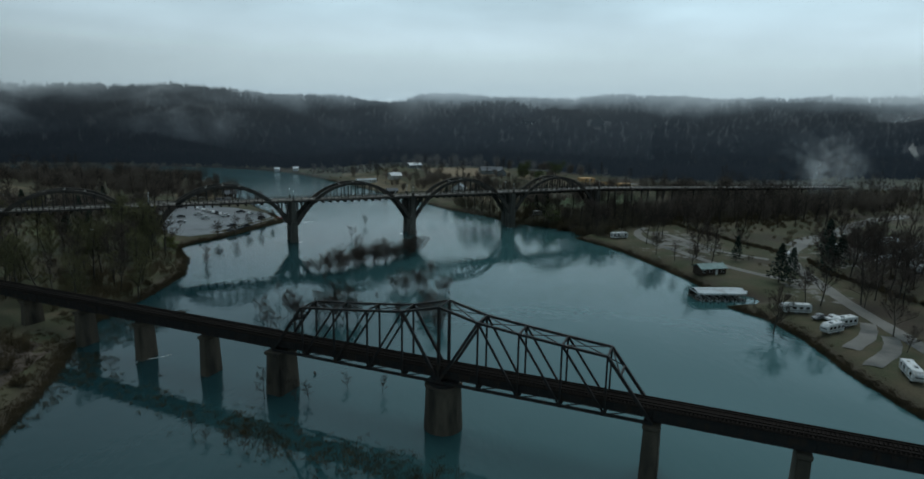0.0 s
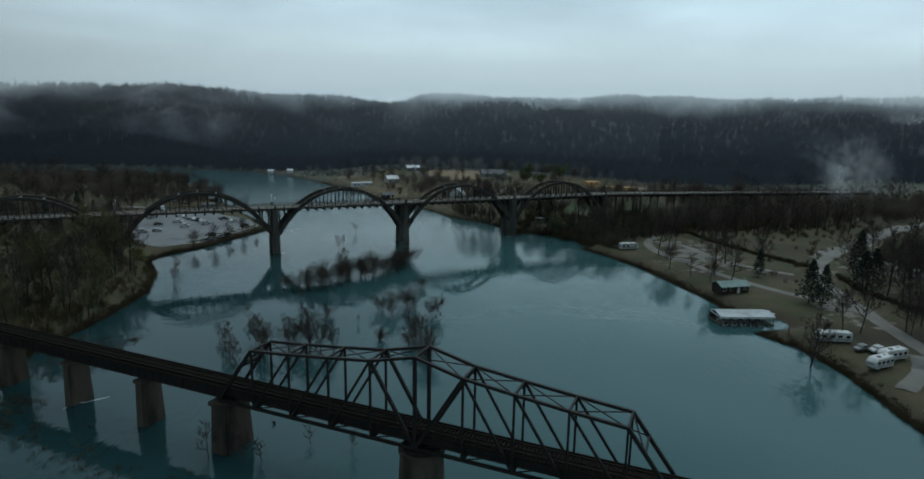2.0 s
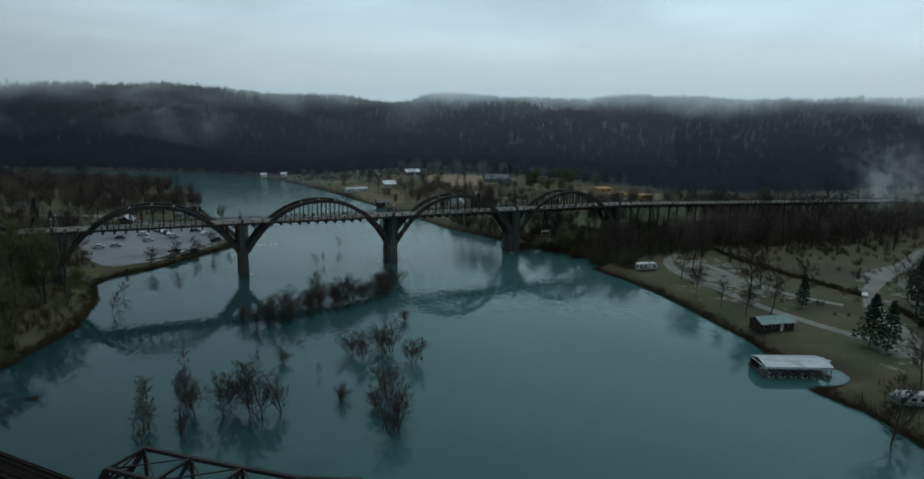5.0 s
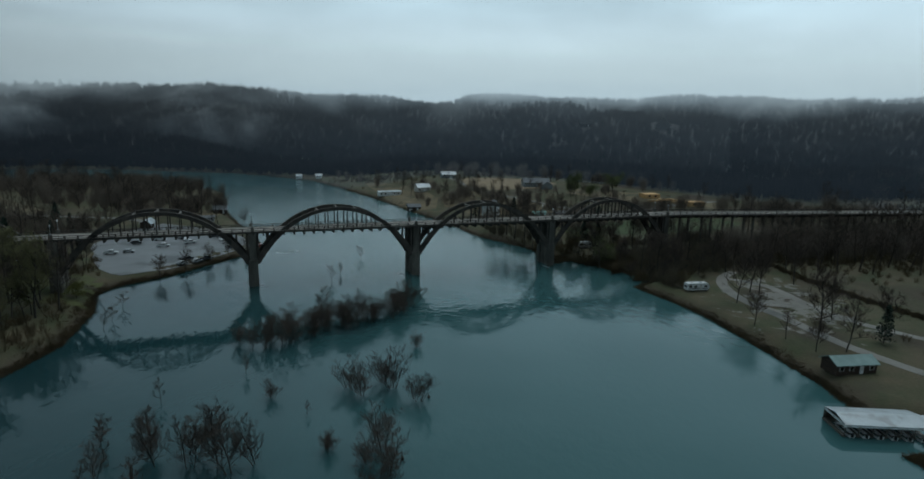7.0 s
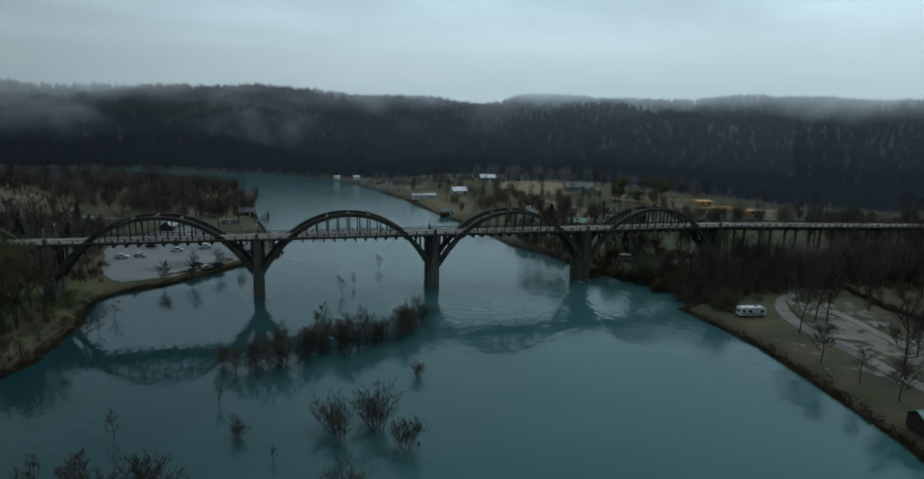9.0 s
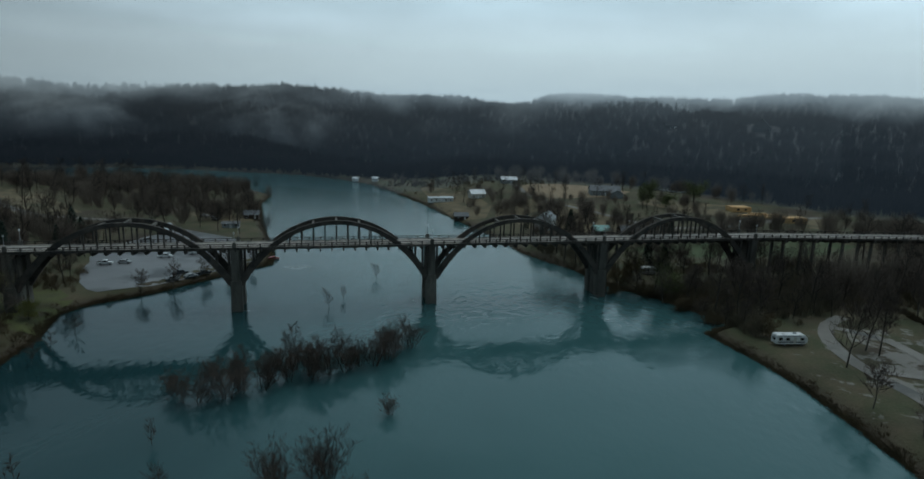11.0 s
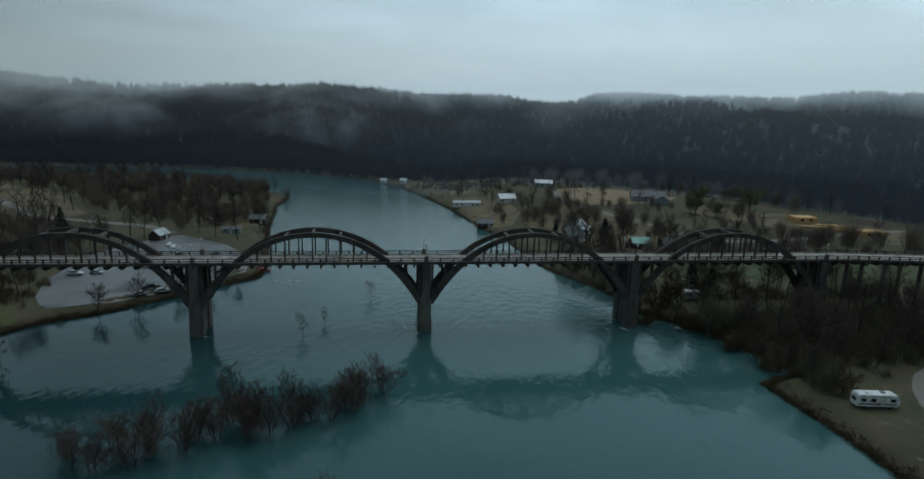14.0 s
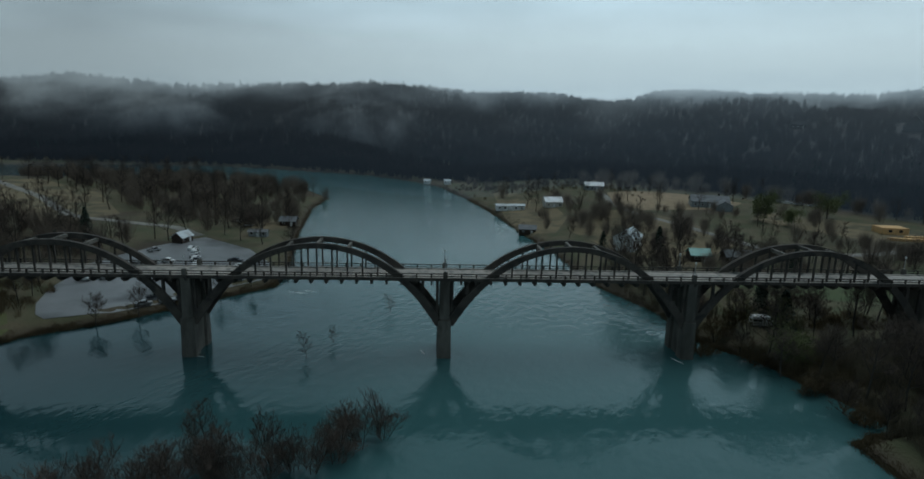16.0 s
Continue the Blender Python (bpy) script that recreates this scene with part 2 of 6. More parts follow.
    bp.inputs["Distance"].default_value = 0.6
    sep, up, add = N("ShaderNodeSeparateXYZ"), N("ShaderNodeMapRange"), N("ShaderNodeMath")
    L(geo.outputs["Position"], sep.inputs[0])
    L(sep.outputs["Y"], up.inputs[0])
    up.inputs["From Min"].default_value, up.inputs["From Max"].default_value = 235, 400
    up.inputs["To Min"].default_value, up.inputs["To Max"].default_value = 0.0, 0.36
    L(amp.outputs[0], add.inputs[0])
    L(up.outputs[0], add.inputs[1])
    L(add.outputs[0], bp.inputs["Strength"])
    L(both2.outputs[0], bp.inputs["Height"])
    L(bp.outputs[0], b.inputs["Normal"])
    return m


WATER = water_material()


def mist_material(name, thick, haze, low, high, top, seed, scale=0.0055, torn=0.0, x_from=4000, x_to=5000, thin=0.0, glow=0.82):
    """Glow painted as thin cloud: an even haze below, thickening between two heights that noise lifts and lowers, and
    open above.
    """
    m = bpy.data.materials.new(name)
    m.use_nodes = True
    nt = m.node_tree
    N, L = nt.nodes.new, nt.links.new
    nt.nodes.clear()

    def span(src, a, b, to_a, to_b):
        r = N("ShaderNodeMapRange")
        r.interpolation_type = "SMOOTHSTEP"
        r.inputs["From Min"].default_value, r.inputs["From Max"].default_value = a, b
        r.inputs["To Min"].default_value, r.inputs["To Max"].default_value = to_a, to_b
        L(src, r.inputs[0])
        return r.outputs[0]

    def sum2(op, a, b):
        k = N("ShaderNodeMath")
        k.operation = op
        for i, v in enumerate((a, b)):
            if isinstance(v, float):
                k.inputs[i].default_value = v
            else:
                L(v, k.inputs[i])
        return k.outputs[0]

    def noise(scale, detail, rough, warp, tilt, squash):
        mp, n = N("ShaderNodeMapping"), N("ShaderNodeTexNoise")
        mp.inputs["Location"].default_value, mp.inputs["Rotation"].default_value, mp.inputs["Scale"].default_value = (seed * 371.0, seed * 113.0, seed * 57.0), (0, radians(tilt), 0), (1, 1, squash)
        L(geo.outputs["Position"], mp.inputs[0])
        L(mp.outputs[0], n.inputs["Vector"])
        n.inputs["Scale"].default_value, n.inputs["Detail"].default_value, n.inputs["Roughness"].default_value, n.inputs["Distortion"].default_value = scale, detail, rough, warp
        return n.outputs[0]

    geo, sep = N("ShaderNodeNewGeometry"), N("ShaderNodeSeparateXYZ")
    L(geo.outputs["Position"], sep.inputs[0])
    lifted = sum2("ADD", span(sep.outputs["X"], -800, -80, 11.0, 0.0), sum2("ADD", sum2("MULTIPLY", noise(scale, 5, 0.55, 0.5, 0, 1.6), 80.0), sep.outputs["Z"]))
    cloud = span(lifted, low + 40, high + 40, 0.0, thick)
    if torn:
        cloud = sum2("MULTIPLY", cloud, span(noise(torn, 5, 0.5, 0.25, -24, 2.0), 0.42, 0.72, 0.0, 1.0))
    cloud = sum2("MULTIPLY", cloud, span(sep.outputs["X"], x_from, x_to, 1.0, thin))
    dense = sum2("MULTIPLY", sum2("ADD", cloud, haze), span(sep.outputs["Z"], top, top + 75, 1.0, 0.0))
    # self-lit: sunward brightness and the blue haze tint are painted into the emission
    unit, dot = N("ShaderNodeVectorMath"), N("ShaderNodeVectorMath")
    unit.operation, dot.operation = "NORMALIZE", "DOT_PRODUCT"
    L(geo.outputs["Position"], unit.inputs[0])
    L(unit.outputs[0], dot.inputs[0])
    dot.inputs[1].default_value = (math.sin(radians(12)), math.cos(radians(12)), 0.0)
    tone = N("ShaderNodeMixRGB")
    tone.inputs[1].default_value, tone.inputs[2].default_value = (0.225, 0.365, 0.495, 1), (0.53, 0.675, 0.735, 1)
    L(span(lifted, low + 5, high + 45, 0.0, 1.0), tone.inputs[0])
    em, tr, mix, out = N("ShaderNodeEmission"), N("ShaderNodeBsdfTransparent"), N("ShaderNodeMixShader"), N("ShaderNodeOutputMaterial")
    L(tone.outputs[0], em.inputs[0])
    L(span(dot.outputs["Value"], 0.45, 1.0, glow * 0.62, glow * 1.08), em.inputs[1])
    L(dense, mix.inputs[0])
    L(tr.outputs[0], mix.inputs[1])
    L(em.outputs[0], mix.inputs[2])
    L(mix.outputs[0], out.inputs[0])
    return m


# ---- mesh building ----
class Buf:
    """Collects corners and faces of one mesh."""

    def __init__(self):
        self.v, self.f = [], []

    def box(self, c, s, rz=0.0, taper=1.0):
        """A box with its centre of base at c; taper scales the top."""
        ca, sa, n = math.cos(rz), math.sin(rz), len(self.v)
        for z, k in ((0, 1), (s[2], taper)):
            for x, y in ((-1, -1), (1, -1), (1, 1), (-1, 1)):
                px, py = x * s[0] / 2 * k, y * s[1] / 2 * k
                self.v.append((c[0] + px * ca - py * sa, c[1] + px * sa + py * ca, c[2] + z))
        self.f += [tuple(n + i for i in q) for q in ((0, 3, 2, 1), (4, 5, 6, 7), (0, 1, 5, 4), (1, 2, 6, 5), (2, 3, 7, 6), (3, 0, 4, 7))]
        return self

    def beam(self, p, q, w, h, up=(0, 0, 1)):
        """A bar of width w and depth h from p to q."""
        p, q = Vector(p), Vector(q)
        d = (q - p).normalized()
        side = d.cross(Vector(up))
        side = Vector((1, 0, 0)) if side.length < 1e-4 else side.normalized()
        top = side.cross(d)
        n = len(self.v)
        for o in (p, q):
            for a, b in ((-1, -1), (1, -1), (1, 1), (-1, 1)):
                self.v.append(tuple(o + side * (a * w / 2) + top * (b * h / 2)))
        self.f += [tuple(n + i for i in t) for t in ((0, 1, 2, 3), (7, 6, 5, 4), (0, 4, 5, 1), (1, 5, 6, 2), (2, 6, 7, 3), (3, 7, 4, 0))]
        return self

    def tube(self, pts, radii, sides=5, cap=True):
        n0, k = len(self.v), len(pts)
        for i, p in enumerate(pts):
            p = Vector(p)
            d = (Vector(pts[min(i + 1, k - 1)]) - Vector(pts[max(i - 1, 0)])).normalized()
            a = d.cross(Vector((0.31, 0.2, 0.93)))
            a = a.normalized() if a.length > 1e-3 else Vector((1, 0, 0))
            b = d.cross(a)
            for s in range(sides):
                t = 2 * math.pi * s / sides
                self.v.append(tuple(p + (a * math.cos(t) + b * math.sin(t)) * radii[i]))
        for i in range(k - 1):
            for s in range(sides):
                s2 = (s + 1) % sides
                self.f.append((n0 + i * sides + s, n0 + i * sides + s2, n0 + (i + 1) * sides + s2, n0 + (i + 1) * sides + s))
        if cap:
            self.f.append(tuple(n0 + s for s in reversed(range(sides))))
            self.f.append(tuple(n0 + (k - 1) * sides + s for s in range(sides)))
        return self

    def sliver(self, p, q, w, turn):
        """A twig: a thin triangle that tapers to its tip."""
        n = len(self.v)
        sx, sy = math.cos(turn) * w / 2, math.sin(turn) * w / 2
        self.v += [(p[0] - sx, p[1] - sy, p[2]), (p[0] + sx, p[1] + sy, p[2]), tuple(q)]
        self.f.append((n, n + 1, n + 2))
        return self

    def prism(self, outline, y0, y1):
        """An outline in x and z, pulled along y."""
        n, k = len(self.v), len(outline)
        self.v += [(x, y0, z) for x, z in outline] + [(x, y1, z) for x, z in outline]
        self.f.append(tuple(range(n, n + k)))
        self.f.append(tuple(range(n + 2 * k - 1, n + k - 1, -1)))
        self.f += [(n + i, n + k + i, n + k + (i + 1) % k, n + (i + 1) % k) for i in range(k)]
        return self

    def mesh(self, name, mat, smooth=False):
        me = bpy.data.meshes.new(name)
        me.from_pydata(self.v, [], self.f)
        me.materials.append(mat)
        if smooth:
            me.shade_smooth()
        me.update()
        return me


def part(name, buf, mat, parent=None, label="", at=None, smooth=False):
    ob = new(name, buf if isinstance(buf, bpy.types.Mesh) else buf.mesh(name, mat, smooth))
    if parent:
        ob.parent = parent
    if at is not None:
        ob.matrix_basis = at
    return tagged(ob, label)


def thing(name, at, label, category, group="", kind=""):
    ob = new(name)
    ob.matrix_basis = at
    return tagged(ob, label, category, group, kind)


def bevelled(buf, mat, name, width, segments=2):
    bm = bmesh.new()
    me = buf.mesh(name, mat)
    bm.from_mesh(me)
    bmesh.ops.bevel(bm, geom=bm.edges[:], offset=width, segments=segments, affect="EDGES", clamp_overlap=True)
    bm.to_mesh(me)
    bm.free()
    return me


# ---- lie of the land ----
RIVER = np.array([(-20, -400), (98, -60), (98, 115), (97, 136), (99, 160), (97, 178), (90, 190), (104, 196), (104, 203), (91, 207), (90, 222), (86, 238), (82, 254), (77, 271), (70.5, 285),
                  (64.5, 295), (60.5, 302.5), (65, 308), (70, 311.5), (64, 319), (58.5, 325), (52.5, 330), (48, 337), (38, 341), (30, 346), (20, 364), (-5, 387), (-28, 425), (-55, 462), (-95, 520), (-130, 564), (-172, 612), (-219, 641), (-262, 656), (-317, 655)])
RIVER2 = np.array([(-384, 650), (-450, 632), (-560, 560), (-720, 420), (-900, 300), (-940, 380), (-930, 250), (-700, 300), (-540, 430), (-420, 510), (-330, 545), (-250, 540), (-208, 512), (-191, 472), (-150, 408), (-112, 355),
                   (-99, 332), (-104, 318), (-109, 301), (-114, 284), (-123, 268), (-124, 258), (-112, 240), (-102, 215), (-101, 190), (-103, 160), (-88, 118), (-83, 98), (-100, 20), (-170, -400)])
SHORE = np.vstack([RIVER, RIVER2])


def shore_distance(x, y):
    """Metres from the river's edge: negative in the water."""
    x, y = np.asarray(x, float), np.asarray(y, float)
    best, inside = np.full(x.shape, 1e9), np.zeros(x.shape, bool)
    for (ax, ay), (bx, by) in zip(SHORE, np.roll(SHORE, -1, 0)):
        dx, dy = bx - ax, by - ay
        t = np.clip(((x - ax) * dx + (y - ay) * dy) / (dx * dx + dy * dy), 0, 1)
        best = np.minimum(best, np.hypot(x - ax - t * dx, y - ay - t * dy))
        cross = (ay > y) != (by > y)
        inside ^= cross & (x < dx * (y - ay) / (dy if dy else 1e-9) + ax)
    return np.where(inside, -best, best)


FOOT = np.array([(-3000, -200), (-1100, 250), (-760, 480), (-570, 590), (-450, 655), (-317, 676), (-219, 664), (-140, 650), (-49, 655), (70, 612), (125, 560), (165, 534), (220, 530), (330, 560), (480, 590), (700, 520), (1100, 200), (3000, -500)])


def wave(x, y, s, seed):
    """Smooth rolling, between -1 and 1."""
    return (np.sin(x / s + seed) * np.cos(y / (s * 1.3) - seed * 1.7) + np.sin((x * 0.6 + y * 0.8) / (s * 0.57) + seed * 2.3) * 0.6 + np.sin((x * 0.8 - y * 0.55) / (s * 0.31) + seed * 3.1) * 0.3) / 1.9


def ground_height(x, y):
    x, y = np.asarray(x, float), np.asarray(y, float)
    d = shore_distance(x, y)
    s = lambda v: np.clip(v, 0, 1) ** 2 * (3 - 2 * np.clip(v, 0, 1))
    z = np.where(d < 0, np.maximum(-3.0, d * 0.5), 2.3 * s(d / 6.0) + 0.6 * s(d / 40.0))
    z = z + np.where(d > 5, 0.25 * wave(x, y, 14, 1.0) * s((d - 5) / 20), 0)
    z = z + 8 * s((y - 400) / 180) * s((x + 170) / 120) * s((d - 8) / 60)
    z = z + 6 * s((-x - 260) / 200) * s((d - 10) / 80)
    behind = y - np.interp(x, FOOT[:, 0], FOOT[:, 1])
    length = np.interp(x, [-900, -450, -250, 0, 300, 700], [330, 260, 380, 620, 660, 600])
    top = np.interp(x, [-1500, -700, -420, -200, 0, 250, 500, 800, 1200], [78, 79, 81, 79, 80, 80, 100, 94, 93])
    rise = s(behind / length * 0.88 + 0.02) ** 1.3
    z = z + np.where(behind > 0, rise * top * (1 + 0.10 * wave(x, y, 140, 0.4)) + rise * 9 * wave(x, y, 60, 2.0), 0)
    z = z - np.where(behind > 0, 20 * np.exp(-(((x - 225) / 120) ** 2 + ((y - 1090) / 70) ** 2)), 0)
    bar_x, bar_y = np.clip(x, -100, 0), np.interp(x, [-100, -52, -27, 0], [138, 110, 99, 88])
    z = np.where(d < 0, np.maximum(z, -3 + 2.8 * np.exp(-(np.hypot(x - bar_x, y - bar_y) / 7.0) ** 2) + 0.12 * wave(x, y, 3, 1.0)), z)
    return z


def gz(x, y):
    return float(ground_height(np.array([x]), np.array([y]))[0])


def axis(a, b, step, lo, hi, grow=1.13):
    v = list(np.arange(a, b + step, step))
    s = step
    while v[-1] < hi:
        s *= grow
        v.append(v[-1] + s)
    s, head = step, []
    w = v[0]
    while w > lo:
        s *= grow
        w -= s
        head.append(w)
    return np.array(head[::-1] + v)


def build_ground():
    xs, ys = axis(-210, 260, 2.6, -4200, 4200, 1.09), axis(60, 480, 2.6, -3500, 4600, 1.06)
    gx, gy = np.meshgrid(xs, ys)
    z = ground_height(gx, gy)
    v = np.column_stack([gx.ravel(), gy.ravel(), z.ravel()])
    nx, ny = len(xs), len(ys)
    i = np.arange(nx * ny).reshape(ny, nx)
    f = np.column_stack([i[:-1, :-1].ravel(), i[:-1, 1:].ravel(), i[1:, 1:].ravel(), i[1:, :-1].ravel()])
    me = bpy.data.meshes.new("ground")
    me.from_pydata(v.tolist(), [], f.tolist())
    me.shade_smooth()
    return me


def ground_material():
    m = material("winter_grass_and_leaf_litter", (0.056, 0.063, 0.031), (0.092, 0.076, 0.046), 0.11, 0.95, fine=1.5, stain=(0.055, 0.042, 0.03), stain_scale=0.025, bump=0.5)
    nt = m.node_tree
    N, L = nt.nodes.new, nt.links.new
    b = nt.nodes["Principled BSDF"]
    base = b.inputs["Base Color"].links[0].from_socket
    geo, sep, mp = N("ShaderNodeNewGeometry"), N("ShaderNodeSeparateXYZ"), N("ShaderNodeMapRange")
    L(geo.outputs["Position"], sep.inputs[0])
    L(sep.outputs["Z"], mp.inputs[0])
    mp.inputs["From Min"].default_value, mp.inputs["From Max"].default_value = 11.5, 15.0
    mix = N("ShaderNodeMixRGB")
    mix.inputs[2].default_value = (0.017, 0.015, 0.015, 1)
    L(mp.outputs[0], mix.inputs[0])
    L(base, mix.inputs[1])
    mud, mp2 = N("ShaderNodeMixRGB"), N("ShaderNodeMapRange")
    L(sep.outputs["Z"], mp2.inputs[0])
    mp2.inputs["From Min"].default_value, mp2.inputs["From Max"].default_value = 0.4, 2.0
    mud.inputs[1].default_value = (0.060, 0.047, 0.034, 1)
    L(mp2.outputs[0], mud.inputs[0])
    L(mix.outputs[0], mud.inputs[2])
    last = mud.outputs[0]
    # trampled gravel breaking through the turf of the camp pitches
    gn, gr = N("ShaderNodeTexNoise"), N("ShaderNodeMapRange")
    gn.inputs["Scale"].default_value, gn.inputs["Detail"].default_value, gn.inputs["Roughness"].default_value = 0.16, 8, 0.62
    L(geo.outputs["Position"], gn.inputs["Vector"])
    for cx, cy, rx, ry in ((108, 283, 24, 40), (125, 205, 12, 18), (185, 255, 40, 40)):
        sub, sc, ln, wash, ramp, mx = N("ShaderNodeVectorMath"), N("ShaderNodeVectorMath"), N("ShaderNodeVectorMath"), N("ShaderNodeMath"), N("ShaderNodeMapRange"), N("ShaderNodeMixRGB")
        sub.operation, sc.operation, ln.operation = "SUBTRACT", "MULTIPLY", "LENGTH"
        sub.inputs[1].default_value, sc.inputs[1].default_value = (cx, cy, 0), (1 / rx, 1 / ry, 0)
        L(geo.outputs["Position"], sub.inputs[0])
        L(sub.outputs[0], sc.inputs[0])
        L(sc.outputs[0], ln.inputs[0])
        wash.operation, wash.inputs[1].default_value = "MULTIPLY_ADD", -0.22
        L(ln.outputs["Value"], wash.inputs[0])
        L(gn.outputs[0], wash.inputs[2])
        ramp.inputs["From Min"].default_value, ramp.inputs["From Max"].default_value = 0.385, 0.45
        ramp.inputs["To Max"].default_value = 0.85
        L(wash.outputs[0], ramp.inputs[0])
        L(ramp.outputs[0], mx.inputs[0])
        L(last, mx.inputs[1])
        mx.inputs[2].default_value = (0.215, 0.205, 0.185, 1)
        last = mx.outputs[0]
    L(last, b.inputs["Base Color"])
    return m


ground = part("ground", build_ground(), None)
ground.data.materials.append(ground_material())
tagged(ground, "winter grass and brown leaf litter on river banks", "ground", kind="structure")
river = Buf()
river.v = [(-4000, -3500, 0), (4000, -3500, 0), (4000, 4000, 0), (-4000, 4000, 0)]
river.f = [(0, 1, 2, 3)]
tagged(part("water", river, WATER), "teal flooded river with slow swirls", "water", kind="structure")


def strip(name, pts, width, mat, lift, label, category):
    """A road or track that follows the ground."""
    b = Buf()
    P = [Vector((x, y)) for x, y in pts]
    fine = []
    for a, c in zip(P, P[1:]):
        k = max(1, int((c - a).length / 3))
        fine += [a.lerp(c, i / k) for i in range(k)]
    fine.append(P[-1])
    sm = [sum((fine[min(max(i + j, 0), len(fine) - 1)] for j in range(-3, 4)), Vector((0, 0))) / 7 for i in range(len(fine))]
    rnd = random.Random(len(pts))
    for i, p in enumerate(sm):
        d = (sm[min(i + 1, len(sm) - 1)] - sm[max(i - 1, 0)]).normalized()
        s = Vector((-d.y, d.x))
        for k in (-1, -0.35, 0.35, 1):
            q = p + s * (k * width / 2 * (1 + rnd.uniform(-0.08, 0.08)))
            b.v.append((q.x, q.y, gz(q.x, q.y) + lift))
        if i:
            n = len(b.v) - 8
            b.f += [(n + j, n + j + 1, n + j + 5, n + j + 4) for j in range(3)]
    return tagged(part(name, b, mat, smooth=True), label, category, kind="structure")


def patch(name, pts, mat, lift, label, category):
    """A paved or bare area that follows the ground."""
    bm = bmesh.new()
    bm.faces.new([bm.verts.new((x, y, 0)) for x, y in pts])
    bmesh.ops.triangulate(bm, faces=bm.faces[:])
    for _ in range(5):
        long = [e for e in bm.edges if e.calc_length() > 6]
        if not long:
            break
        bmesh.ops.subdivide_edges(bm, edges=long, cuts=1)
        bmesh.ops.triangulate(bm, faces=bm.faces[:])
    for v in bm.verts:
        v.co.z = gz(v.co.x, v.co.y) + lift
    me = bpy.data.meshes.new(name)
    bm.to_mesh(me)
    bm.free()
    me.materials.append(mat)
    me.shade_smooth()
    return tagged(part(name, me, mat), label, category, kind="structure")


patch("car_park", [(-126, 274), (-117, 287), (-112, 302), (-108, 318), (-104, 331), (-116, 349), (-138, 362), (-168, 368), (-172, 348), (-171, 330), (-169, 318), (-164, 309), (-157, 302), (-152, 294), (-146, 287), (-139, 280), (-131, 275)], ASPHALT, 0.12, "wet grey asphalt car park beside the river", "car park")
strip("road_camp", [(112, 60), (118, 110), (124, 150), (128, 185), (134, 218), (141, 246), (155, 271), (194, 311), (226, 341), (270, 380)], 5.0, GRAVEL, 0.12, "pale wet gravel camp road", "road")
strip("track_river", [(106, 326), (100, 322), (94, 312), (91, 298), (93, 281), (100.5, 264), (104, 248), (110, 237), (116, 224), (128, 214), (134, 216)], 4.0, GRAVEL, 0.10, "curving gravel track through camp pitches", "track")
strip("track_back", [(94, 313), (103, 310), (110, 303), (111, 294), (112.5, 279), (116, 269), (124, 259), (136, 249)], 3.5, GRAVEL, 0.14, "gravel loop track in the camp", "track")
strip("road_yard", [(160, 279), (177, 298), (205, 317), (226, 340), (252, 362), (300, 392)], 9.0, GRAVEL, 0.16, "wide pale wet road into the camper park", "road")
strip("track_pitch", [(123, 172), (119, 161), (112, 155), (102, 147)], 4.2, GRAVEL, 0.15, "short gravel spur to a grass pitch", "track")
strip("track_pitch", [(121, 160), (119, 151), (111, 144), (100, 136)], 4.2, GRAVEL, 0.17, "short gravel spur to a grass pitch", "track")
strip("track_link", [(93, 282), (103, 276), (112, 279)], 3.2, GRAVEL, 0.18, "gravel link between the camp tracks", "track")
STRAW = material("dry_winter_grass", (0.165, 0.130, 0.076), (0.105, 0.085, 0.052), 0.12, 0.95, fine=1.2, stain=(0.07, 0.068, 0.04), stain_scale=0.06)
patch("lawn_dry", [(-88, 520), (-72, 488), (-50, 455), (-38, 462), (-42, 500), (-60, 535), (-100, 580), (-120, 590)], STRAW, 0.06, "tan dry grass lawn behind the river bank", "lawn")
patch("lawn_dry", [(-34, 470), (-10, 440), (20, 415), (45, 440), (40, 470), (22, 500), (-12, 520), (-40, 505)], STRAW, 0.06, "tan trodden grass round the village houses", "lawn")
patch("lawn_dry", [(48, 520), (85, 500), (150, 478), (160, 500), (120, 530), (60, 545)], STRAW, 0.06, "tan dry grass by the building site", "lawn")
patch("lawn_dry", [(-250, 350), (-330, 380), (-400, 400), (-400, 440), (-320, 430), (-250, 390)], STRAW, 0.06, "tan dry meadow in the riverside park", "meadow")
patch("lawn_dry", [(-165, 395), (-150, 405), (-185, 425), (-205, 410)], STRAW, 0.06, "tan dry grass by the boathouse", "lawn")
patch("lawn_green", [(40, 398), (66, 396), (90, 402), (135, 425), (150, 445), (118, 462), (84, 440), (50, 418)], material("damp_green_grass", (0.055, 0.080, 0.035), (0.075, 0.085, 0.045), 0.1, 0.95, fine=1.5), 0.06, "damp green grass under the bridge", "lawn")
OLIVE = material("olive_spring_grass", (0.088, 0.098, 0.036), (0.066, 0.070, 0.034), 0.14, 0.95, fine=1.4, stain=(0.075, 0.060, 0.036), stain_scale=0.1)
patch("lawn_olive", [(-127, 266), (-124, 256), (-114, 243), (-122, 238), (-140, 242), (-160, 254), (-190, 262), (-215, 280), (-200, 296), (-176, 292), (-158, 282), (-142, 274)], OLIVE, 0.07, "olive spring grass above the river bank", "lawn")
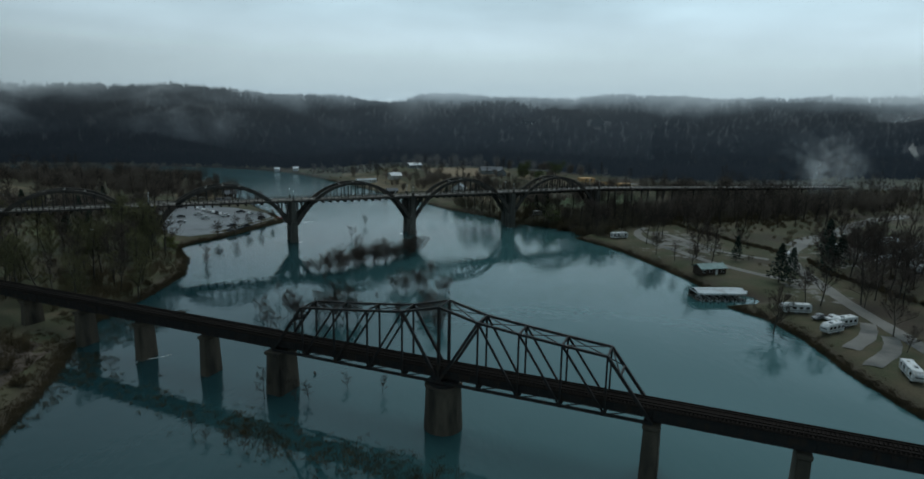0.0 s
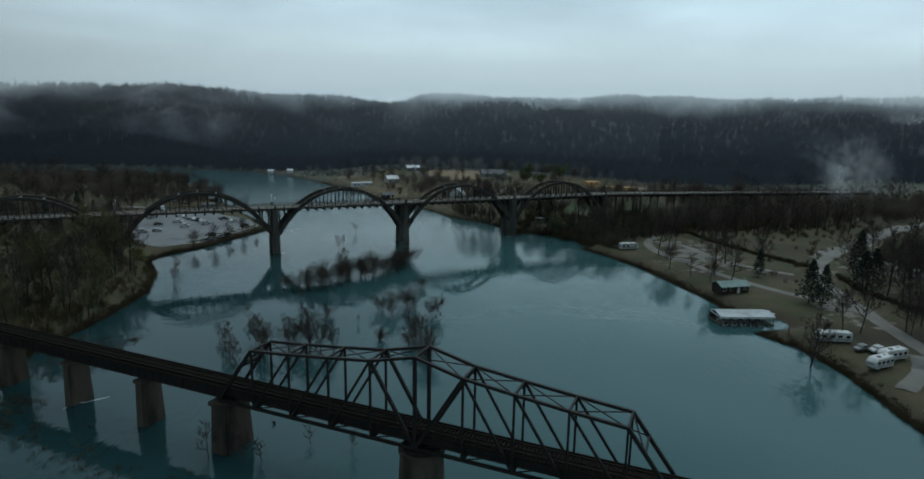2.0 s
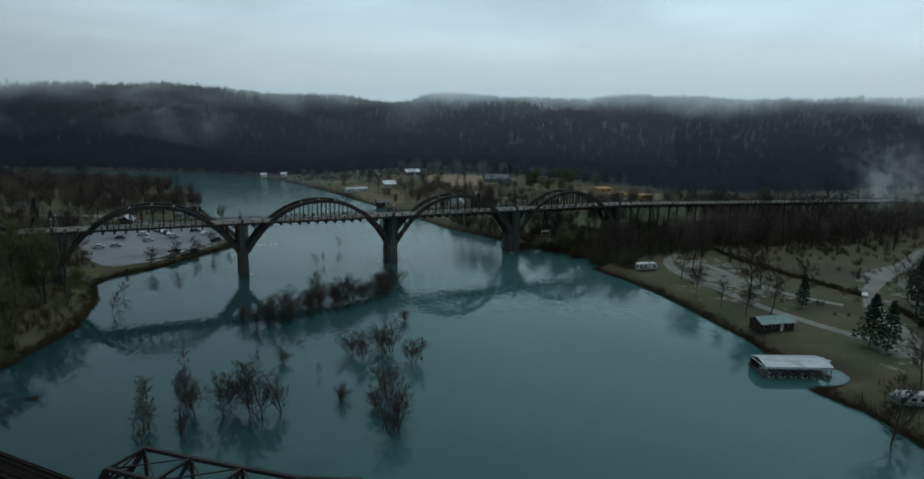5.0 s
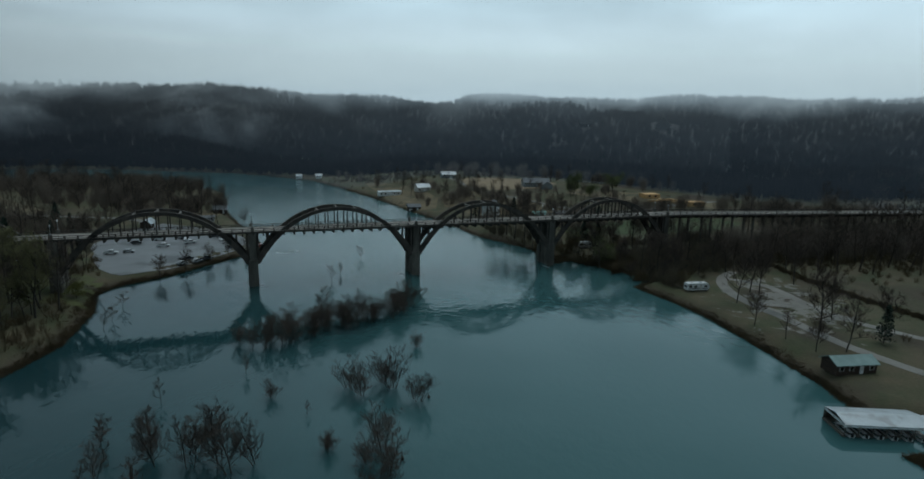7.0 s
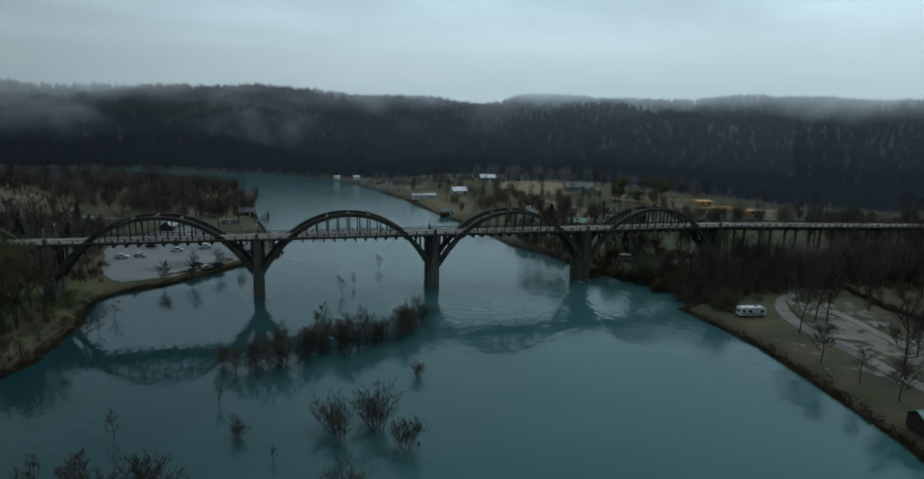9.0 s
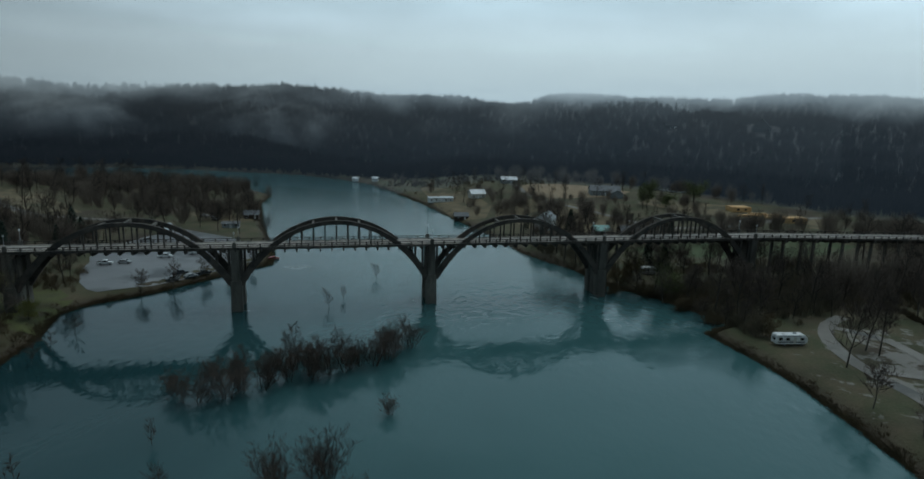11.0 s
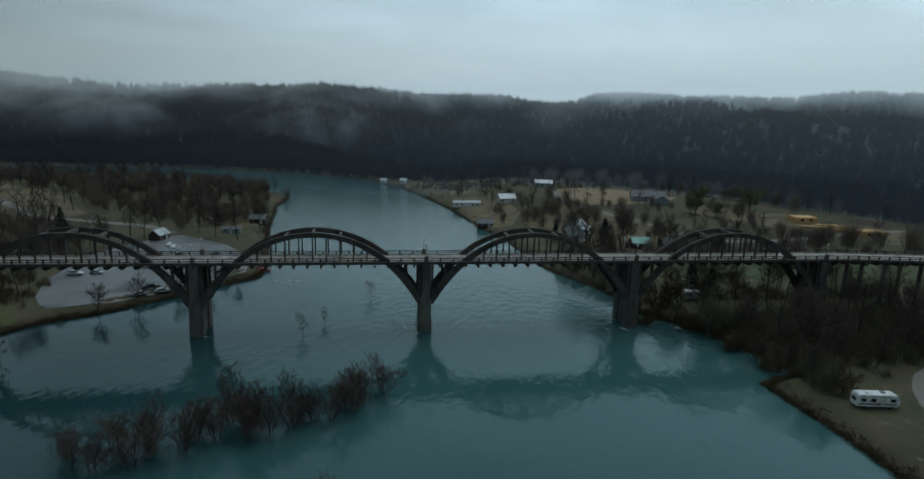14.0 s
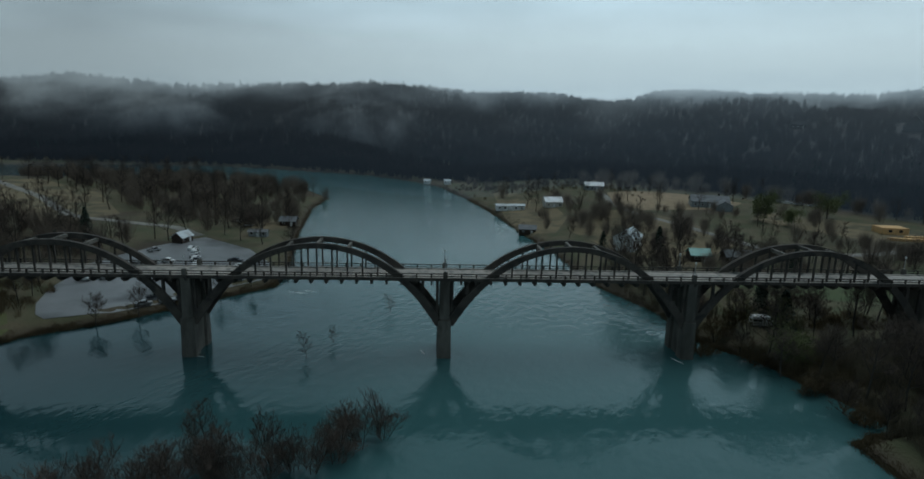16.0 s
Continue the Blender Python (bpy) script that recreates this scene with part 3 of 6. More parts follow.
strip("road_hill", [(528, 682), (535, 692), (562, 734), (578, 766), (596, 797), (617, 818), (640, 839)], 8.0, GRAVEL, 0.35, "pale wet road winding up the wooded hill", "road")
strip("road_village", [(158, 512), (130, 500), (95, 470), (60, 455), (20, 490), (-10, 512), (-26, 540), (-36, 565), (-44, 584)], 4.5, GRAVEL, 0.12, "pale village lane between the houses", "road")
strip("road_park", [(-170, 368), (-200, 380), (-260, 372), (-330, 400), (-420, 420)], 5.0, GRAVEL, 0.12, "pale lane through the riverside park", "road")
patch("dirt_slope", [(-34, 572), (-22, 530), (-4, 522), (12, 530), (26, 536), (40, 548), (46, 570), (22, 592), (-8, 596), (-26, 588)], material("bare_dirt", (0.25, 0.185, 0.115), (0.18, 0.135, 0.085), 0.2, 0.9), 0.15, "tan bare earth slope", "earth")

SAND = material("flood_sand_and_straw", (0.135, 0.105, 0.085), (0.070, 0.055, 0.042), 0.22, 0.95, fine=1.6, stain=(0.045, 0.036, 0.028), stain_scale=0.12)
patch("sand_bank", [(-93, 104), (-95, 116), (-97, 128), (-99, 138), (-108, 142), (-120, 136), (-124, 120), (-112, 108), (-102, 102)], SAND, 0.10, "pale brown flood sand on the river bank", "sand")
patch("camp_yard", [(168, 262), (180, 244), (200, 232), (222, 240), (232, 262), (226, 286), (206, 300), (184, 292), (172, 280)], GRAVEL, 0.09, "pale wet gravel yard between the campers", "yard")

# ---- arch road bridge ----
BO, BA, SPAN = Vector((-26.1, 308.5, 0)), radians(26.54), 60.2
DECKZ, HALF, RIB = 20.0, 3.9, 3.8
arch_bridge = thing("arch_bridge", Matrix.LocRotScale(BO, Euler((0, 0, BA)), None), "weathered concrete rainbow-arch road bridge over the river", "bridge")


def rib_z(u):
    return 27.2 - 0.0171 * u * u - 6.5e-6 * u ** 4


def arch_rib_mesh():
    """One rib, swept along its curve, deeper towards the springing."""
    b, n = Buf(), 44
    U = [-28.9 + 57.8 * i / n for i in range(n + 1)]
    for u in U:
        dz = -0.0342 * u - 2.6e-5 * u ** 3
        k = math.hypot(1, dz)
        nx, nz = -dz / k, 1 / k
        t = 0.62 + 0.42 * (abs(u) / 29) ** 2
        for y, s in ((-0.5, -1), (0.5, -1), (0.5, 1), (-0.5, 1)):
            b.v.append((u + nx * s * t, y, rib_z(u) + nz * s * t))
    for i in range(n):
        for j in range(4):
            b.f.append((4 * i + j, 4 * i + 4 + j, 4 * i + 4 + (j + 1) % 4, 4 * i + (j + 1) % 4))
    b.f += [(0, 1, 2, 3), (4 * n + 3, 4 * n + 2, 4 * n + 1, 4 * n)]
    return b.mesh("arch_rib", RIBMAT)


RIBMESH = arch_rib_mesh()
BEAMS = 17
STEP = SPAN / BEAMS
HANGERS = {}
WEST, EAST = -3.0, 2.0
for span in range(5):
    mid = (WEST + 0.5 + span) * SPAN
    for side in (-1, 1):
        rib = part("arch_rib", RIBMESH, RIBMAT, arch_bridge, at=pose(mid, side * RIB, 0))
    for off in (-7.1, 0, 7.1):
        st = Buf().box((0, 0, 0), (0.7, 2 * RIB - 1.0, 0.8))
        if "strut" not in HANGERS:
            HANGERS["strut"] = st.mesh("strut", CONCRETE)
        part("strut", HANGERS["strut"], CONCRETE, arch_bridge, at=pose(mid + off, 0, rib_z(off) - 0.4))
    for k in range(BEAMS):
        u = (k + 0.5) * STEP - SPAN / 2
        for side in (-1, 1):
            if rib_z(u) - 0.9 > DECKZ + 0.8:
                h = rib_z(u) - 0.6 - DECKZ
                name = "hanger"
            elif rib_z(u) + 0.7 < DECKZ - 0.8:
                h = DECKZ - 0.6 - rib_z(u)
                name = "spandrel_column"
            else:
                continue
            key = (name, round(h, 2))
            w = 0.36 if name == "hanger" else 0.6
            if key not in HANGERS:
                HANGERS[key] = Buf().box((0, 0, 0), (w, w * 1.2, h)).mesh(name, RIBMAT)
            part(name, HANGERS[key], RIBMAT, arch_bridge, at=pose(mid + u, side * RIB, DECKZ if name == "hanger" else rib_z(u)))


def pier(u, top, foot, parent):
    """A shaft on a plinth with two columns that carry the deck."""
    p = part("pier", Buf().box((0, 0, foot - 1), (2.2, 6.4, top - foot + 0.6)), CONCRETE, parent, at=pose(u, 0, 0))
    for side in (-1, 1):
        b = Buf().box((0, 0, foot - 1), (3.5, 3.3, top - foot + 1), taper=0.88)
        part("pier_shaft", bevelled(b, CONCRETE, "pier_shaft", 0.2), CONCRETE, p, at=pose(0, side * (RIB - 0.1), 0))
    for side in (-1, 1):
        c = Buf().box((0, 0, 0), (2.5, 1.9, DECKZ - 0.5 - top), taper=0.9)
        part("pier_column", bevelled(c, CONCRETE, "pier_column", 0.12), CONCRETE, p, at=pose(0, side * RIB, top))
    w = Buf().box((0, 0, 0), (1.2, 2 * RIB - 1.9, DECKZ - 2.5 - top))
    part("web_wall", w, CONCRETE, p, at=pose(0, 0, top))
    part("crossbeam", Buf().box((0, 0, 0), (2.2, 2 * RIB + 2, 1.0)), CONCRETE, p, at=pose(0, 0, DECKZ - 1.5))


for i in range(-3, 3):
    wx = BO.x + i * SPAN * math.cos(BA)
    wy = BO.y + i * SPAN * math.sin(BA)
    pier(i * SPAN, 9.6, min(-1.5, gz(wx, wy)), arch_bridge)


EAST_END = EAST * SPAN + 6


def drop(u):
    """The eastern approach falls gently away from the arches."""
    return -0.028 * max(0.0, u - EAST_END)


def deck(u0, u1):
    def beam(name, y, z, w, h, mat):
        b = Buf().box(((u0 + u1) / 2, y, z), (u1 - u0, w, h))
        b.v = [(x, yy, zz + drop(x)) for x, yy, zz in b.v]
        part(name, b, mat, arch_bridge)

    beam("deck_slab", 0, DECKZ - 0.45, 2 * HALF + 1.6, 0.45, DECK)
    for side in (-1, 1):
        y = side * (HALF + 0.62)
        beam("kerb", side * (HALF - 0.45), DECKZ, 0.35, 0.25, DECK)
        beam("edge_beam", y + side * 0.2, DECKZ - 0.75, 0.36, 0.72, RIBMAT)
        beam("top_rail", y, DECKZ + 0.85, 0.3, 0.2, RIBMAT)
        beam("bottom_rail", y, DECKZ + 0.3, 0.14, 0.14, RIBMAT)


deck(-3.0 * SPAN - 90, EAST_END)
deck(EAST_END, 2.0 * SPAN + 250)
POST = Buf().box((0, 0, 0), (0.34, 0.30, 1.02)).mesh("rail_post", RIBMAT)
FLOORB = Buf()
FLOORB.prism([(-HALF - 1.25, 0), (HALF + 1.25, 0), (HALF + 1.25, -0.7), (HALF - 0.1, -1.5), (-HALF + 0.1, -1.5), (-HALF - 1.25, -0.7)], -0.22, 0.22)
FLOORM = FLOORB.mesh("floor_beam", RIBMAT)
u = -3.0 * SPAN - 90 + STEP / 2
while u < 2.0 * SPAN + 250:
    part("floor_beam", FLOORM, RIBMAT, arch_bridge, at=pose(u, 0, DECKZ - 0.45 + drop(u), 0, 0, 90))
    for side in (-1, 1):
        part("rail_post", POST, CONCRETE, arch_bridge, at=pose(u, side * (HALF + 0.62), DECKZ + drop(u)))
    u += STEP
# short columns of the approach viaducts
BENTS = [-3 * SPAN - 14 - 13 * i for i in range(6)] + [2 * SPAN + 14 + 13.5 * i for i in range(17)]
for u in BENTS:
    wx, wy = BO.x + u * math.cos(BA), BO.y + u * math.sin(BA)
    g = gz(wx, wy)
    bent = part("bent", Buf().box((0, 0, DECKZ - 2.0 + drop(u)), (1.0, 2 * HALF + 1.2, 1.3)), CONCRETE, arch_bridge, at=pose(u, 0, 0))
    for side in (-1, 1):
        part("bent_column", Buf().box((0, side * 2.9, g - 0.5), (0.85, 0.85, DECKZ - 1.5 + drop(u) - g)), CONCRETE, bent)


def bridge_lamp(u, side):
    p = part("pylon", bevelled(Buf().box((0, 0, 0), (1.1, 0.9, 1.5), taper=0.9), CONCRETE, "pylon", 0.08), CONCRETE, arch_bridge, at=pose(u, side * (HALF + 0.7), DECKZ))
    part("lamp_post", Buf().tube([(0, 0, 1.4), (0, 0, 4.2)], [0.09, 0.06], 8), LAMPM, p)
    part("lantern", Buf().tube([(0, 0, 4.1), (0, 0, 4.35), (0, 0, 4.7), (0, 0, 4.8)], [0.1, 0.22, 0.2, 0.05], 8), WHITE, p)


for i in range(-3, 3):
    for side in (-1, 1):
        bridge_lamp(i * SPAN, side)

# ---- railway bridge with swing truss ----
RO, RA, PAN = Vector((-2.3, 108.0, 0)), radians(-22.4), 7.77
rail_bridge = thing("rail_bridge", Matrix.LocRotScale(RO, Euler((0, radians(-0.45), RA)), None), "dark steel railway bridge with a swing truss on concrete piers", "bridge")
RT, RB, TW = 13.2, 10.6, 2.45
CHORD = {0: 25.2, 1: 23.3, 2: 22.4, 3: 21.6, 4: 20.9}


def bar(name, p, q, w, h, mat=STEEL, parent=rail_bridge):
    return part(name, Buf().beam(p, q, w, h), mat, parent)


def truss():
    low = RB - 0.15
    for side in (-1, 1):
        y = side * TW
        T = {k: Vector((k * PAN, y, CHORD[abs(k)])) for k in range(-4, 5)}
        B = {k: Vector((k * PAN, y, low)) for k in range(-5, 6)}
        for k in range(-4, 4):
            bar("top_chord", T[k], T[k + 1], 0.42, 0.42)
        for k in range(-5, 5):
            bar("bottom_chord", B[k], B[k + 1], 0.4, 0.5)
        for s in (-1, 1):
            bar("end_post", B[5 * s], T[4 * s], 0.5, 0.5)
            for k in range(1, 5):
                bar("vertical", B[k * s], T[k * s], 0.3, 0.34)
            for k in range(2, 5):  # web members lean away from the pivot
                bar("diagonal", T[(k - 1) * s], B[k * s], 0.3, 0.36)
            bar("heavy_diagonal", T[s], B[0], 0.46, 0.5)
        bar("centre_post", B[0], T[0], 0.5, 0.5)
    for k in range(-4, 5):
        z = CHORD[abs(k)]
        bar("top_strut", (k * PAN, -TW, z), (k * PAN, TW, z), 0.3, 0.3)
        if abs(k) in (1, 2, 3, 4):
            bar("knee_brace", (k * PAN, -TW, z - 1.6), (k * PAN, -TW + 1.5, z), 0.16, 0.16)
            bar("knee_brace", (k * PAN, TW, z - 1.6), (k * PAN, TW - 1.5, z), 0.16, 0.16)
    for k in range(-4, 4):
        a, b = CHORD[abs(k)], CHORD[abs(k + 1)]
        bar("lateral_brace", (k * PAN, -TW, a), ((k + 1) * PAN, TW, b), 0.14, 0.14)
        bar("lateral_brace", (k * PAN, TW, a), ((k + 1) * PAN, -TW, b), 0.14, 0.14)
    for s in (-1, 1):
        for e in (0.35, 0.7):
            p, q = Vector((5 * s * PAN, 0, low)), Vector((4 * s * PAN, 0, CHORD[4]))
            m = p.lerp(q, e)
            if e > 0.5:
                bar("portal_strut", (m.x, -TW, m.z), (m.x, TW, m.z), 0.3, 0.5)
        t = Vector((4 * s * PAN, 0, CHORD[4]))
        m = Vector((5 * s * PAN, 0, low)).lerp(t, 0.7)
        bar("portal_brace", (t.x, -TW, t.z), (m.x, TW, m.z), 0.16, 0.16)
        bar("portal_brace", (t.x, TW, t.z), (m.x, -TW, m.z), 0.16, 0.16)


truss()
ENDS = [(-150, -38.9), (-38.9, 38.9), (38.9, 150)]
for a, b in ENDS:
    base = RB + 0.6 if a > -40 and b < 40 else RB
    part("deck_plate", Buf().box(((a + b) / 2, 0, RT - 0.40), (b - a - 0.1, 4.7, 0.08)), TIE, rail_bridge)
    for side in (-1, 1):
        g = Buf().box(((a + b) / 2, side * 1.75, base), (b - a - 0.1, 0.12, RT - base - 0.41))
        g.box(((a + b) / 2, side * 1.75, base - 0.06), (b - a - 0.1, 0.5, 0.08)).box(((a + b) / 2, side * 1.75, RT - 0.49), (b - a - 0.1, 0.5, 0.08))
        k = a + 1.2
        while k < b - 0.5:
            g.box((k, side * 1.84, base + 0.02), (0.12, 0.16, RT - base - 0.5))
            k += 1.9
        part("plate_girder", g, STEEL, rail_bridge)
for side in (-1, 1):
    part("rail", Buf().box((0, side * 0.72, RT + 0.02), (300, 0.09, 0.17)), TIE, rail_bridge)
    part("guard_timber", Buf().box((0, side * 1.55, RT), (300, 0.22, 0.2)), TIE, rail_bridge)
    part("walkway_edge", Buf().box((0, side * 2.2, RT - 0.28), (300, 0.10, 0.14)), TIE, rail_bridge)
TIEM = Buf().box((0, 0, 0), (0.28, 3.4, 0.26)).mesh("sleeper", TIE)
u = -90.0
while u < 90:
    part("sleeper", TIEM, TIE, rail_bridge, at=pose(u, 0, RT - 0.26 + 0.006))
    u += 0.62
far_ties = Buf()
for s in (-1, 1):
    u = 90.3
    while u < 150:
        far_ties.box((s * u, 0, RT - 0.25), (0.28, 3.4, 0.26))
        u += 0.62
tagged(part("track_bed", far_ties, TIE, rail_bridge), kind="stuff")
for k in range(-5, 6):
    bar("floor_beam", (k * PAN, -TW, RB - 0.1), (k * PAN, TW, RB - 0.1), 0.35, 0.9)
    if k < 5:
        bar("bottom_lateral", (k * PAN, -TW, RB - 0.15), ((k + 1) * PAN, TW, RB - 0.15), 0.14, 0.14)


def rail_pier(u, lx, ly, name="pier", mat=PIERMAT):
    wx, wy = RO.x + u * math.cos(RA), RO.y + u * math.sin(RA)
    foot = min(-2.5, gz(wx, wy) - 0.5) if gz(wx, wy) < 0.5 else gz(wx, wy) - 0.5
    b = Buf().box((0, 0, foot), (lx * 1.2, ly * 1.15, RB - 1.3 - foot), taper=0.83)
    p = part(name, bevelled(b, mat, name, 0.22), mat, rail_bridge, at=pose(u, 0, 0))
    part("cap", bevelled(Buf().box((0, 0, RB - 1.3), (lx * 1.12, ly * 1.08, 0.75)), mat, "cap", 0.1), mat, p)
    return p


for u in (-122, -101, -80, -59.3, 61.4, 82, 103, 124):
    rail_pier(u, 2.0, 4.6)
rail_pier(-38.7, 3.6, 6.2)
rail_pier(38.9, 2.6, 5.6)


def pivot_pier():
    b = Buf().tube([(0, 0, -3), (0, 0, 0.3), (0, 0, 8.9)], [3.9, 3.8, 3.45], 28)
    p = part("pivot_pier", b, PIERMAT, rail_bridge, smooth=False)
    part("coping", Buf().tube([(0, 0, 8.9), (0, 0, 9.3)], [3.7, 3.7], 28), PIERMAT, p)
    part("turntable_drum", Buf().tube([(0, 0, 9.3), (0, 0, RB - 0.7)], [3.0, 3.0], 24), STEEL, p)


pivot_pier()

# ---- trees ----
def bare_tree(seed, h, spread, stems=1, limbs=9, twigs=1.0, rad=0.02, lean=0.08, limb_mat=BARK, twig_mat=TWIG, low=0.3, fine=2, rise=(0.5, 1.3), wide=1.0):
    """Trunk with limbs, and a crown of branches and twigs."""
    r = random.Random(seed)
    wood, crown = Buf(), Buf()

    def grow(p, d, length, radius, level):
        k = 3 if level < 2 else 2
        pts, q = [p], p
        for i in range(k):
            d = (d + Vector((r.uniform(-1, 1), r.uniform(-1, 1), r.uniform(-0.2, 0.6))) * (0.16 + 0.05 * level)).normalized()
            q = q + d * (length / k)
            pts.append(q)
        if level < 2:
            wood.tube(pts, [radius * (1 - 0.75 * i / k) for i in range(k + 1)], 5 if level == 0 else 4, cap=False)
        else:
            for a, b in zip(pts, pts[1:]):
                crown.sliver(a, b + (b - a) * 0.4, max(0.14, radius) * wide, r.uniform(0, 3.14))
        return pts

    def at(pts, t):
        t *= len(pts) - 1
        i = min(int(t), len(pts) - 2)
        return pts[i].lerp(pts[i + 1], t - i)

    for s in range(stems):
        a = r.uniform(0, 6.28)
        tilt = lean if stems == 1 else r.uniform(0.15, 0.5)
        d0 = Vector((math.cos(a) * tilt, math.sin(a) * tilt, 1)).normalized()
        off = Vector((math.cos(a), math.sin(a), 0)) * (0.0 if stems == 1 else r.uniform(0.1, 0.8))
        hh = h * (1 if s == 0 else r.uniform(0.6, 0.95))
        main = grow(Vector((0, 0, -0.8)) + off, d0, hh * 0.86, hh * rad, 0)
        for i in range(limbs):
            t = low + (1 - low) * (i + r.random() * 0.6) / limbs
            base = at(main, min(t, 0.97))
            az = i * 2.4 + r.uniform(-0.5, 0.5)
            up = r.uniform(*rise)
            d1 = Vector((math.cos(az), math.sin(az), up)).normalized()
            ln = spread * r.uniform(0.65, 1.15) * (1.15 - 0.6 * t)
            limb = grow(base, d1, ln, hh * rad * 0.45 * (1.1 - 0.7 * t), 1)
            for j in range(int(8 * twigs)):
                u = 0.15 + 0.85 * (j + r.random()) / int(8 * twigs)
                b2 = at(limb, min(u, 0.99))
                d2 = (d1 * 0.6 + Vector((r.uniform(-1, 1), r.uniform(-1, 1), r.uniform(-0.35, 1.0)))).normalized()
                l2 = ln * r.uniform(0.35, 0.75) * (1.15 - 0.5 * u)
                br = grow(b2, d2, l2, 0.09, 2)
                for m in range(int(7 * twigs)):
                    b3 = at(br, r.uniform(0.1, 1.0) * 0.99)
                    d3 = (d2 * 0.7 + Vector((r.uniform(-1, 1), r.uniform(-1, 1), r.uniform(-0.4, 1.0)))).normalized()
                    e3 = b3 + d3 * l2 * r.uniform(0.3, 0.7)
                    crown.sliver(b3, e3, r.uniform(0.07, 0.12) * wide, r.uniform(0, 3.14))
                    for q in range(fine):
                        b4 = b3.lerp(e3, r.uniform(0.2, 0.8))
                        d4 = (d3 + Vector((r.uniform(-1, 1), r.uniform(-1, 1), r.uniform(-0.6, 1.0)))).normalized()
                        crown.sliver(b4, b4 + d4 * l2 * r.uniform(0.25, 0.55), r.uniform(0.07, 0.11) * wide, r.uniform(0, 3.14))
    return wood.mesh("trunk", limb_mat), crown.mesh("crown", twig_mat)


def cedar_tree(seed, h, w, mat=CEDAR):
    """Evergreen: a stem with tiers of short drooping sprays."""
    r = random.Random(seed)
    wood, crown = Buf(), Buf()
    wood.tube([(0, 0, -0.5), (0, 0, h * 0.9)], [h * 0.018, 0.03], 5, cap=False)
    for i in range(1100):
        t = r.random() ** 0.8
        z = h * (0.08 + 0.9 * t)
        rad = w * (1 - t) ** 0.75 * r.uniform(0.3, 1.08)
        a = r.uniform(0, 6.28)
        c = Vector((math.cos(a) * rad, math.sin(a) * rad, z))
        n = len(crown.v)
        for k in range(3):
            crown.v.append(tuple(c + Vector((r.uniform(-1, 1), r.uniform(-1, 1), r.uniform(-0.7, 0.7))) * 0.17 * w))
        crown.f.append((n, n + 1, n + 2))
    return wood.mesh("trunk", BARK), crown.mesh("crown", mat)


def leafy_tree(seed, h, w, mat=LEAF, count=4200):
    trunk, crown0 = bare_tree(seed, h, w, limbs=8)
    r = random.Random(seed + 7)
    b = Buf()
    lumps = [(Vector((r.gauss(0, 0.33) * w, r.gauss(0, 0.33) * w, h * r.uniform(0.22, 0.92))), r.uniform(0.2, 0.42) * w) for _ in range(26)]
    for i in range(count):
        c, s = r.choice(lumps)
        p = c + Vector((r.gauss(0, 0.5), r.gauss(0, 0.5), r.gauss(0, 0.45))) * s
        n = len(b.v)
        for k in range(3):
            b.v.append(tuple(p + Vector((r.uniform(-1, 1), r.uniform(-1, 1), r.uniform(-1, 1))) * 0.34))
        b.f.append((n, n + 1, n + 2))
    return trunk, b.mesh("crown", mat)


TREES = {
    "bare": [bare_tree(10 + i, 15.0 + 1.2 * i, 6.6 + 0.3 * i, limbs=13, rad=0.014) for i in range(5)],
    "bud": [bare_tree(30 + i, 18 + i, 6.6, limbs=14, twigs=1.15, rad=0.014, twig_mat=TWIGG) for i in range(4)],
    "flood": [bare_tree(50 + i, 10.0 + 0.9 * i, 4.4, stems=6, limbs=7, twigs=0.8, rad=0.009, low=0.14, fine=2, rise=(0.6, 1.7), wide=0.58) for i in range(4)],
    "grove": [bare_tree(60 + i, 11.0 + 0.8 * i, 4.6, stems=2, limbs=12, twigs=0.95, rad=0.012, low=0.22, rise=(0.4, 1.2), wide=0.75) for i in range(4)],
    "snag": [bare_tree(70 + i, 8.5, 3.0, limbs=8, twigs=0.8, rad=0.012, fine=1) for i in range(3)],
    "shrub": [bare_tree(80 + i, 6.0, 3.4, stems=4, limbs=6, twigs=0.9, rad=0.012, low=0.1, twig_mat=BRUSH) for i in range(3)],
    "cedar": [cedar_tree(90 + i, 10 + 2 * i, 3.0 + 0.3 * i) for i in range(3)],
    "yellow": [leafy_tree(97, 10, 7.0, material("early_yellow_leaf", (0.150, 0.150, 0.040), (0.105, 0.110, 0.034), 0.5, 0.9, bump=0, leafy=0.5))],
    "leafy": [leafy_tree(95, 14, 7.5), leafy_tree(96, 10, 6.0)],
    "far": [bare_tree(110 + i, 15 + i, 6, limbs=9, twigs=0.8, rad=0.016, fine=1, wide=1.3) for i in range(5)],
}


def corners(me):
    """The triangles of a mesh as an array."""
    me.calc_loop_triangles()
    co = np.array([v.co[:] for v in me.vertices])
    return co[np.array([t.vertices[:] for t in me.loop_triangles])]


